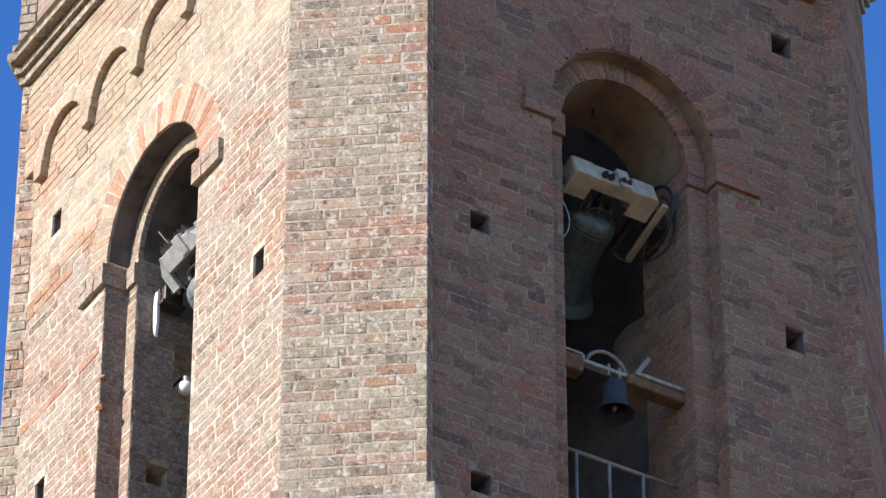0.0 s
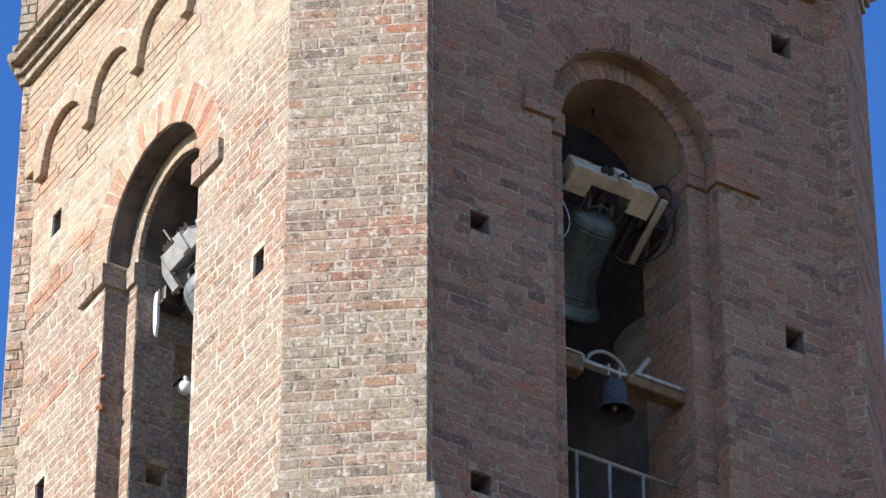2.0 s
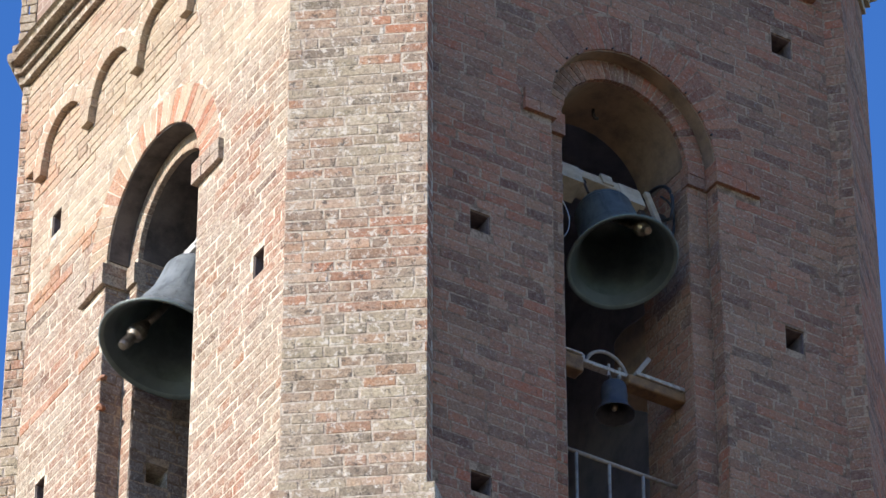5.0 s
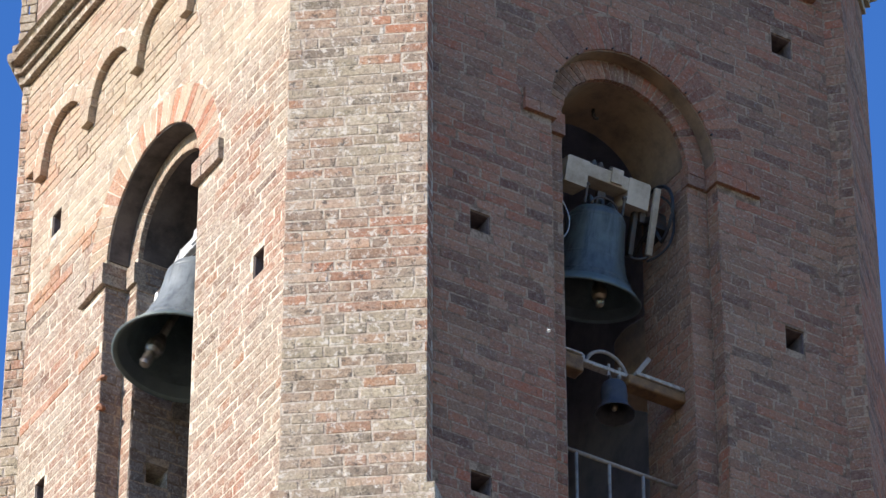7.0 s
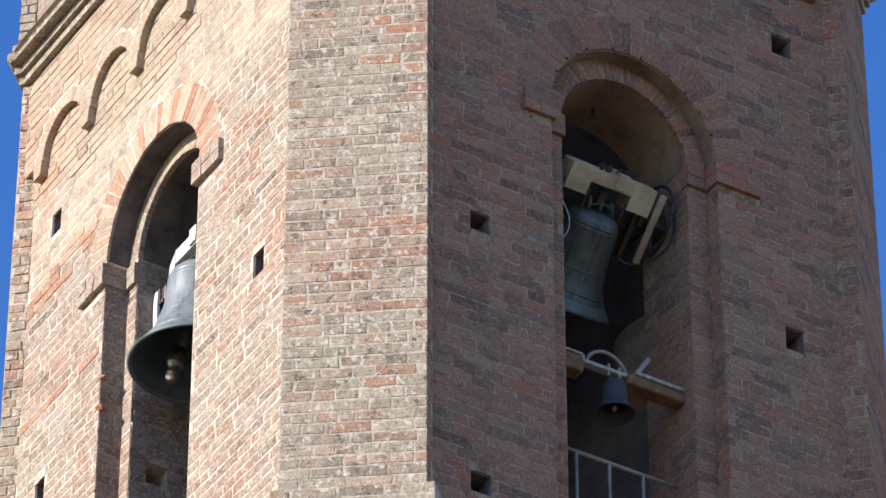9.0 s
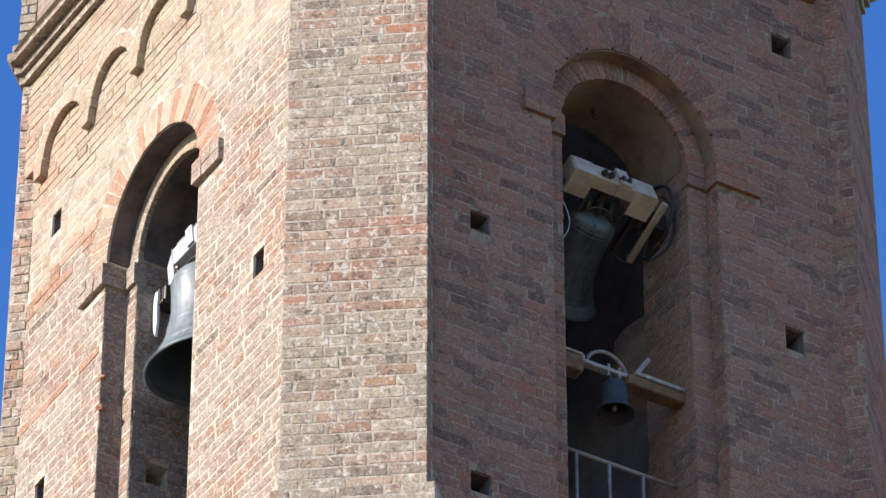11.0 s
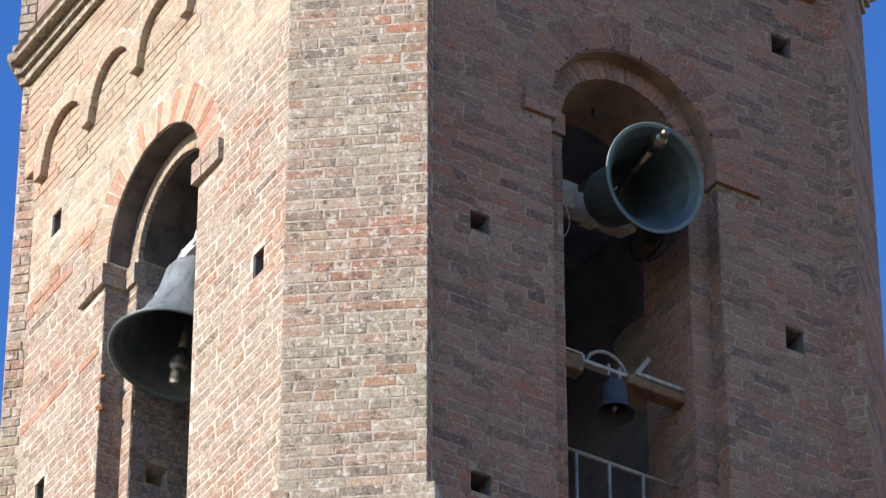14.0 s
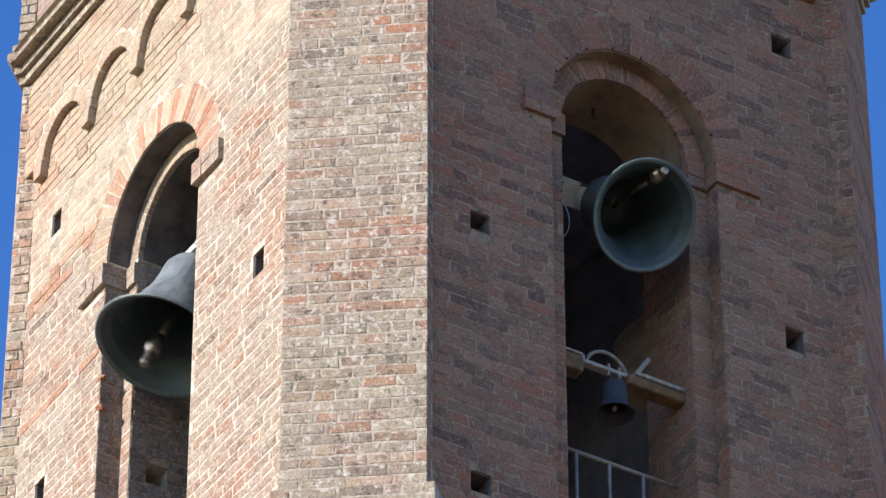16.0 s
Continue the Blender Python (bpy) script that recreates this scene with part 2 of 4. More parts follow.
def pipe(bm, pts, r, n=8):
    """A round bar bent along points."""
    pts = [Vector(q) for q in pts]
    rings = []
    for i, q in enumerate(pts):
        d = (pts[min(i + 1, len(pts) - 1)] - pts[max(i - 1, 0)]).normalized()
        quat = d.to_track_quat("Z", "Y")
        rings.append([bm.verts.new(q + quat @ Vector((r * math.cos(2 * math.pi * k / n), r * math.sin(2 * math.pi * k / n), 0))) for k in range(n)])
    for a, b in zip(rings, rings[1:]):
        for k in range(n):
            bm.faces.new((a[k], a[(k + 1) % n], b[(k + 1) % n], b[k]))
    bm.faces.new(rings[0][::-1])
    bm.faces.new(rings[-1])
    return bm


# Walls are laid out flat: u along the wall, z up, d outwards. A plane turns (u, d, z) into the world.
def plane(origin, along, out):
    o, a, n = Vector((*origin, 0)), Vector((*along, 0)).normalized(), Vector((*out, 0)).normalized()
    return Matrix((( a.x, n.x, 0, o.x), (a.y, n.y, 0, o.y), (0, 0, 1, 0), (0, 0, 0, 1)))


def prism(bm, outline, d0, d1, m):
    """An outline in (u, z), thick from d0 to d1."""
    a = [bm.verts.new(m @ Vector((u, d0, z))) for u, z in outline]
    b = [bm.verts.new(m @ Vector((u, d1, z))) for u, z in outline]
    n = len(a)
    bm.faces.new(a)
    bm.faces.new(b[::-1])
    for i in range(n):
        bm.faces.new((a[i], b[i], b[(i + 1) % n], a[(i + 1) % n]))


def arch_wall(bm, m, u0, u1, z0, z1, c, r, spring, sill, d0, d1, holes=(), n=40, niche=None):
    """A wall with a round-headed opening and small square holes cut right through it."""
    for ua, ub in ((u0, c - r), (c + r, u1)):
        if niche and ua > c:                            # recesses in the side of the opening
            z, deep = z0, .24
            for da, db, p, q in niche:
                for za, zb, e0, e1 in ((z, p, d0, d1), (p, q, d0, -da), (p, q, -db, d1)):
                    if abs(e0 - e1) > .002:
                        prism(bm, [(ua, za), (ua + deep, za), (ua + deep, zb), (ua, zb)], e0, e1, m)
                z = q
            prism(bm, [(ua, z), (ua + deep, z), (ua + deep, z1), (ua, z1)], d0, d1, m)
            ua += deep
        z = z0
        for a, b, p, q in sorted((h for h in holes if ua < h[0] < ub), key=lambda h: h[2]):
            for lo, hi, za, zb in ((ua, ub, z, p), (ua, a, p, q), (b, ub, p, q)):
                prism(bm, [(lo, za), (hi, za), (hi, zb), (lo, zb)], d0, d1, m)
            z = q
        prism(bm, [(ua, z), (ub, z), (ub, z1), (ua, z1)], d0, d1, m)
    prism(bm, [(c - r, z0), (c + r, z0), (c + r, sill), (c - r, sill)], d0, d1, m)
    pts = [(c - r * math.cos(math.pi * i / n), spring + r * math.sin(math.pi * i / n)) for i in range(n + 1)]
    for (ua, za), (ub, zb) in zip(pts, pts[1:]):
        prism(bm, [(ua, za), (ub, zb), (ub, z1), (ua, z1)], d0, d1, m)


# ---- brick laying ----
COURSE, JOINT = 0.0805, 0.0100
dice = random.Random(7)


def brick_data(corners, proud, depth, rnd):
    """One worn brick: verts and faces, in (u, d, z). corners: (u, z) of bl, br, tr, tl."""
    cu, cz = sum(c[0] for c in corners) / 4, sum(c[1] for c in corners) / 4
    vs = [(u, -depth, z) for u, z in corners]
    jit = [(u + rnd.uniform(-.006, .006), z + rnd.uniform(-.004, .004)) for u, z in corners]
    vs += [(u, proud - rnd.uniform(.002, .004), z) for u, z in jit]
    for u, z in jit:
        du, dz = cu - u, cz - z
        i = rnd.uniform(.002, .009)
        vs.append((u + math.copysign(min(i, abs(du)), du), proud + rnd.uniform(-.0006, .0006), z + math.copysign(min(i, abs(dz)), dz)))
    fs = [(8, 9, 10, 11)]
    for a in (0, 4):
        for i in range(4):
            j = (i + 1) % 4
            fs.append((a + i, a + j, a + 4 + j, a + 4 + i))
    return vs, fs


def opening(c, r, spring, sill, extra=0.0):
    """The span that an arched opening takes from a course at height z."""
    def span(z):
        if z < sill - 0.001 or z > spring + r + extra:
            return None
        if z <= spring:
            return (c - r, c + r)
        h = math.sqrt(max((r + extra) ** 2 - (z - spring) ** 2, 0))
        return (c - h, c + h)
    return span


def hole(u0, u1, z0, z1):
    return lambda z: (u0, u1, True) if z0 <= z <= z1 else None


def courses(u0, u1, z0, z1, gaps=(), long=0.280, short=0.135, headers=0.38):
    """Bricks of a bond of headers and stretchers, cut at the gaps: lists of four corners."""
    z = z0
    while z < z1 - 0.02:
        top = min(z + COURSE - JOINT, z1)
        u = u0 - dice.uniform(0, 0.2)
        zz = z + dice.uniform(-.002, .002)
        while u < u1:
            w = (short if dice.random() < headers else long) * dice.uniform(.93, 1.05)
            if dice.random() < .12:
                w *= 0.72
            pieces = [[max(u, u0), min(u + w, u1), max(u, u0), min(u + w, u1)]]
            for g in gaps:
                lo, hi = g(z + .004), g(top - .004)
                if lo is None and hi is None:
                    continue
                mid = [s for s in (lo, hi) if s][0]
                centre = (mid[0] + mid[1]) / 2
                if len(mid) == 3:                       # square holes cut the whole height of a course
                    lo, hi = mid, mid
                lo, hi = lo or (centre, centre), hi or (centre, centre)
                nxt = []
                for a0, b0, a1, b1 in pieces:
                    nxt.append([a0, min(b0, lo[0] - JOINT * .4), a1, min(b1, hi[0] - JOINT * .4)])
                    nxt.append([max(a0, lo[1] + JOINT * .4), b0, max(a1, hi[1] + JOINT * .4), b1])
                pieces = nxt
            for a0, b0, a1, b1 in pieces:
                if b0 - a0 > .03 and b1 - a1 > .012 or b1 - a1 > .03 and b0 - a0 > .012:
                    t0, t1 = zz + dice.uniform(-.0015, .0015), top + dice.uniform(-.0015, .0015)
                    yield [(a0, t0), (b0, t0), (b1, t1), (a1, t1)]
            u += w + JOINT * dice.uniform(.8, 1.3)
        z += COURSE


POOL = {}


class Bricks:
    """Bricks of one wall: those in the near stretch are pieces of their own, the rest one mesh."""

    def __init__(self, owner, tone, near=None, most=300):
        self.owner, self.tone, self.near, self.left = owner, tone, near, most
        self.vs, self.fs = [], []

    def piece(self, corners, m, base=0.0, proud=None, depth=0.012):
        proud = base + (dice.uniform(.0014, .0034) if proud is None else proud)
        cu, cz = sum(c[0] for c in corners) / 4, sum(c[1] for c in corners) / 4
        if self.left > 0 and self.near and self.near(cu, cz):
            self.left -= 1
            w, h = corners[1][0] - corners[0][0], corners[3][1] - corners[0][1]
            square = abs(corners[2][0] - corners[1][0]) < .002 and abs(corners[3][0] - corners[0][0]) < .002
            key = (round(w / .006), round(h / .004), round(depth, 3), dice.randrange(2), self.tone) if square else None
            if key is None or key not in POOL:
                vs, fs = brick_data([(u - cu, z - cz) for u, z in corners], 0.0, depth + .008, dice)
                me = bpy.data.meshes.new("brick")
                me.from_pydata(vs, [], fs)
                me.materials.append(BRICK[self.tone][0])
                if key:
                    POOL[key] = me
            else:
                me = POOL[key]
            ob = new("brick", me)
            ob.parent = self.owner
            ob.matrix_basis = m @ Matrix.Translation((cu, proud, cz))
        else:
            vs, fs = brick_data(corners, proud, depth + .008 - base, dice)
            n = len(self.vs)
            self.vs += [m @ Vector(v) for v in vs]
            self.fs += [tuple(n + i for i in f) for f in fs]

    def close(self):
        if self.vs:
            me = bpy.data.meshes.new("brickwork")
            me.from_pydata(self.vs, [], self.fs)
            me.materials.append(BRICK[self.tone][1])
            ob = new("brickwork", me)
            ob.parent = self.owner
            tagged(ob, kind="stuff")


# ---- the tower's plan ----
SOUTH, WEST = plane((0, 0), (1, 0), (0, -1)), plane((0, 0), (0, 1), (-1, 0))
A, B = (-0.098, 0.4365), (0.601, -0.098)                        # front of the south-west pier
ALONG = (Vector(B) - Vector(A)).normalized()
FRONT = plane(A, ALONG, (ALONG.y, -ALONG.x))
FRONT_W = (Vector(B) - Vector(A)).length
PANEL_S, PANEL_W = (0.70, 3.797), (0.535, 4.218)                # wall panels between the piers
Q = math.sqrt(0.5)
STEP, STEP_W, SPRING, SILL = 0.118, 0.165, 21.27, 17.6          # depth of the first order, south and west; arch springing; sill
ARCH_S, ARCH_W = (2.222, 0.637, 0.483, 0.65), (2.405, 0.635, 0.502, 0.74)   # centre, outer radius, inner radius, wall thickness
Z0, Z1 = 17.0, 23.95
SPRING_W, NICHE_W = 21.31, ((.295, .455, 19.54, 19.70), (.47, .74, 20.12, 20.72))      # the west arch is slightly stilted; put-log hole in its side
HOLES_S = [(.972, 1.118, 19.985, 20.135), (3.357, 3.522, 22.425, 22.60), (3.347, 3.492, 19.97, 20.15), (.968, 1.114, 18.02, 18.17)]
HOLES_W = [(.867, 1.003, 19.84, 20.03), (3.773, 3.908, 22.065, 22.255), (3.79, 3.925, 19.83, 20.01)]   # put-log holes: u, u, z, z
CORBEL_Z, FRIEZE_Z, FRIEZE_TOP, FRIEZE_OUT, CORNICE_OUT = 22.66, 22.80, 23.655, 0.058, 0.08


def structure(name, bm, mat, label):
    return tagged(link_bm(name, bm, mat), label, "", "", "structure")


bm = bmesh.new()
bmesh.ops.create_grid(bm, x_segments=60, y_segments=60, size=1500)
structure("ground", bm, GRASS, "dry sunlit ground around the foot of the tower")


def upright(bm, plan, z0, z1):
    a = [bm.verts.new((x, y, z0)) for x, y in plan]
    b = [bm.verts.new((x, y, z1)) for x, y in plan]
    bm.faces.new(a[::-1])
    bm.faces.new(b)
    for i in range(len(a)):
        j = (i + 1) % len(a)
        bm.faces.new((a[i], a[j], b[j], b[i]))


def grown(plan, o):
    """The plan's outline moved outwards by o."""
    out, n = [], len(plan)
    for i in range(n):
        p0, p1, p2 = Vector(plan[i - 1]), Vector(plan[i]), Vector(plan[(i + 1) % n])
        d1, d2 = (p1 - p0).normalized(), (p2 - p1).normalized()
        n1, n2 = Vector((d1.y, -d1.x)), Vector((d2.y, -d2.x))
        k = (n1 + n2).normalized()
        out.append(tuple(p1 + k * (o / max(k.dot(n1), 0.5))))
    return out


OUTLINE = [A, B, (0.70, 0), (3.797, 0), (3.895, -0.098), (4.537, 0.514), (4.42, 0.62), (4.42, 4.84), (0.62, 4.84), (0.524, 4.94), (-0.098, 4.316), (0, 4.218), (0, 0.535)]
TOP_LINE = [A, B, (0.619, -CORNICE_OUT), (3.877, -CORNICE_OUT), (3.895, -0.098), (4.537, 0.514), (4.42, 0.62), (4.42, 4.84), (0.62, 4.84), (0.524, 4.94), (-0.098, 4.316), (-CORNICE_OUT, 4.298), (-CORNICE_OUT, 0.455)]
bm = bmesh.new()
upright(bm, OUTLINE, 0, Z0)
structure("tower_shaft", bm, SHAFT, "tall brick tower shaft below the belfry")
bm = bmesh.new()
upright(bm, [(0.3, 0.3), (4.2, 0.3), (4.2, 4.6), (0.3, 4.6)], 17.3, 17.5)
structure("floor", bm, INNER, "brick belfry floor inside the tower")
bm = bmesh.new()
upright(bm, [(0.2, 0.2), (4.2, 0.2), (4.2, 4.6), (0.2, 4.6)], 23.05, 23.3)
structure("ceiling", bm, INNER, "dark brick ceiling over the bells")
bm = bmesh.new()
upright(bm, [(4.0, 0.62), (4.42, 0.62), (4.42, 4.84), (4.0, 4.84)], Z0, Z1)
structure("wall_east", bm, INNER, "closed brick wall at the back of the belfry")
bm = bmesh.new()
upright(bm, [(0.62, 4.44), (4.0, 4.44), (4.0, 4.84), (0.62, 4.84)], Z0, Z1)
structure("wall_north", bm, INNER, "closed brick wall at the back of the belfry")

# ---- walls with their stepped arches ----
cS, RS, rS, tS = ARCH_S
cW, RW, rW, tW = ARCH_W
bm = bmesh.new()
arch_wall(bm, SOUTH, *PANEL_S, Z0, Z1, cS, RS, SPRING, SILL, 0, -STEP, HOLES_S)
arch_wall(bm, SOUTH, *PANEL_S, Z0, Z1, cS, rS, SPRING, SILL, -STEP - .001, -tS, HOLES_S)
wall_south = structure("wall_south", bm, MORTAR["shade_side"], "shaded old brick wall with a stepped round arch")
bm = bmesh.new()
arch_wall(bm, WEST, *PANEL_W, Z0, Z1, cW, RW, SPRING_W, SILL, 0, -STEP_W, HOLES_W)
arch_wall(bm, WEST, *PANEL_W, Z0, Z1, cW, rW, SPRING_W, SILL, -STEP_W - .001, -tW, HOLES_W, 40, NICHE_W)
wall_west = structure("wall_west", bm, MORTAR["warm"], "sunlit pinkish brick wall with a stepped round arch")
bm = bmesh.new()
upright(bm, [A, B, (0.70, 0.0), (0.70, 0.45), (0.45, 0.535), (0, 0.535)], Z0, Z1)
pier_southwest = structure("pier_southwest", bm, MORTAR["grey"], "lichen-grey brick corner pier of the tower")
bm = bmesh.new()
upright(bm, [(3.797, 0), (3.895, -0.098), (4.537, 0.514), (4.42, 0.62), (3.797, 0.62)], Z0, Z1)
pier_southeast = structure("pier_southeast", bm, MORTAR["shade_side"], "shaded brick corner pier of the tower")
bm = bmesh.new()
upright(bm, [(0, 4.218), (-0.098, 4.316), (0.524, 4.94), (0.62, 4.84), (0.62, 4.218)][::-1], Z0, Z1)
pier_northwest = structure("pier_northwest", bm, MORTAR["grey"], "grey brick corner pier of the tower")
bm = bmesh.new()
foot = [Vector(A) - ALONG * .05 + Vector((ALONG.y, -ALONG.x)) * .03, Vector(B) + ALONG * .05 + Vector((ALONG.y, -ALONG.x)) * .03, Vector((0.78, 0.0)), Vector((0.0, 0.62))]
upright(bm, [tuple(v) for v in foot], Z0 - 2, 17.868)
pier_foot = structure("pier_foot", bm, MORTAR["grey"], "wider lower course of the corner pier")


# ---- frieze of small arches on corbels, and cornice ----
def frieze(bm, support, m, u0, u1, corbels, pitch, FRIEZE_Z=FRIEZE_Z, CORBEL_Z=CORBEL_Z):
    r = pitch / 2 - 0.07
    prism(bm, [(u0, FRIEZE_Z + r), (u1, FRIEZE_Z + r), (u1, FRIEZE_TOP), (u0, FRIEZE_TOP)], -.01, FRIEZE_OUT, m)
    edges = sorted(corbels)
    spans = [(a + .07, b - .07, a + pitch / 2) for a, b in zip([edges[0] - pitch] + edges, edges + [edges[-1] + pitch])]
    for a, b, c in spans:
        if not u0 < c < u1:
            lo, hi = (u0, b + .001) if c <= u0 else (a - .001, u1)
            prism(bm, [(lo, FRIEZE_Z), (hi, FRIEZE_Z), (hi, FRIEZE_Z + r + .001), (lo, FRIEZE_Z + r + .001)], -.01, FRIEZE_OUT, m)
            continue
        pts = [(c - r * math.cos(math.pi * i / 14), FRIEZE_Z + r * math.sin(math.pi * i / 14)) for i in range(15)]
        for (ua, za), (ub, zb) in zip(pts, pts[1:]):
            ua2, ub2 = max(ua, u0), min(ub, u1)
            if ub2 - ua2 > .005:
                prism(bm, [(ua2, za), (ub2, zb), (ub2, FRIEZE_Z + r + .001), (ua2, FRIEZE_Z + r + .001)], -.01, FRIEZE_OUT, m)
    for c in edges:
        support.append(bmesh.new())
        a, b = max(c - .07, u0), min(c + .07, u1)
        if b - a > .02:
            prism(bm, [(a, FRIEZE_Z), (b, FRIEZE_Z), (b, FRIEZE_Z + r), (a, FRIEZE_Z + r)], -.01, FRIEZE_OUT, m)
            prism(support[-1], [(a + .022, CORBEL_Z + .02), (b - .022, CORBEL_Z + .02), (b - .004, FRIEZE_Z - .001), (a + .004, FRIEZE_Z - .001)], -.01, FRIEZE_OUT + .004, m)


CORBELS_W, PITCH_W = [0.575 + .70 * i for i in range(6)], 0.70
LIFT_S = 0.32
CORBELS_S, PITCH_S = [1.19 + .62 * i for i in range(5)], 0.62
bm, support = bmesh.new(), []
frieze(bm, support, WEST, 0.455, 4.298, CORBELS_W, PITCH_W)
frieze_west = structure("arcaded_frieze", bm, MORTAR["warm"], "brick frieze of small arches on corbels, sunlit")
for piece in support:
    part("corbel", piece, BRICK["eroded"][1], frieze_west)
bm, support = bmesh.new(), []
frieze(bm, support, SOUTH, 0.62, 3.877, CORBELS_S, PITCH_S, FRIEZE_Z + LIFT_S, CORBEL_Z + LIFT_S)
frieze_south = structure("arcaded_frieze", bm, MORTAR["shade_side"], "brick frieze of small arches on corbels, in shade")
for piece in support:
    part("corbel", piece, BRICK["shade_side"][1], frieze_south)
cornice = tagged(new("cornice"), "moulded brick cornice stepping round the tower", "", "", "structure")
for z0, z1, o, b in ((23.655, 23.73, .025, .006), (23.737, 23.805, .055, .006), (23.812, 23.915, .100, .03), (23.923, 24.0, .075, .02)):
    bm = bmesh.new()
    upright(bm, grown(TOP_LINE, o), z0, z1)
    bmesh.ops.bevel(bm, geom=[e for e in bm.edges if abs(e.verts[0].co.z - e.verts[1].co.z) < .001], offset=b, segments=3, affect='EDGES', profile=0.5)
    part("moulding", bm, BRICK["grey"][1], cornice)
bm = bmesh.new()
upright(bm, grown(TOP_LINE, -.03), 24.0, 26.4)
upper_storey = structure("upper_storey", bm, SHAFT, "brick storey above the cornice")
bm = bmesh.new()
cx, cy = 2.25, 2.4
ring = [bm.verts.new((x, y, 26.4)) for x, y in grown(TOP_LINE, .12)]
tip = bm.verts.new((cx, cy, 28.2))
for i in range(len(ring)):
    bm.faces.new((ring[i], ring[(i + 1) % len(ring)], tip))
bm.faces.new(ring[::-1])
structure("roof", bm, TILE, "low tiled roof of the tower")

# ---- imposts: two courses standing out at the springing ----
def imposts(owner, m, c, R, r, step, out, tone):
    for s in (-1, 1):
        reach = R + .23 if tone == "shade_side" and s < 0 else R + .33
        bm = bmesh.new()
        for k, (z0, z1) in enumerate(((21.10, 21.184), (21.188, SPRING - .002))):
            for lo, hi, d0, d1 in ((R - .022, R + .10 + .11 * (k if reach < R + .3 else 0), -step, out), (R + .103, R + .212, -.01, out), (R + .215, R + .325, -.01, out - .001), (r - .008, R - .03, -step - .06, -step + .030)):
                if hi > reach or (k and reach < R + .3 and lo == R + .103):
                    continue
                j = dice.uniform(-.004, .004)
                a, b = sorted((c + s * lo, c + s * hi))
                prism(bm, [(a, z0), (b, z0), (b, z1), (a, z1)], d0, d1 + j, m)
        part("impost", bm, BRICK[tone][1], owner, "two brick courses standing out at the springing")


imposts(wall_south, SOUTH, cS, RS, rS, STEP, .034, "shade_side")
imposts(wall_west, WEST, cW, RW, rW, STEP_W, .042, "warm")


# ---- bells ----
def bell_profile(R, H, neck=.535):
    """A church bell: outer line from the crown down to the lip, then the inner line back up."""
    outer = [(0, 1.0), (.36 * neck, 1.0), (.60 * neck, .985), (.78 * neck, .957), (.90 * neck, .92), (.97 * neck, .87), (neck, .80), (neck + .01, .70), (neck + .033, .57), (neck + (.655 - neck) * .55, .44), (.655, .31), (.735, .20), (.84, .105), (.95, .035), (1.0, .0)]
    inner = [(.975, -.012), (.92, .012), (.80, .09), (.69, .20), (.61, .31), (neck + .015, .44), (neck - .01, .58), (neck - .035, .70), (neck - .06, .80), (neck - .14, .88), (.25, .92), (0, .925)]
    return [(r * R, z * H) for r, z in outer], [(r * R, z * H) for r, z in inner]


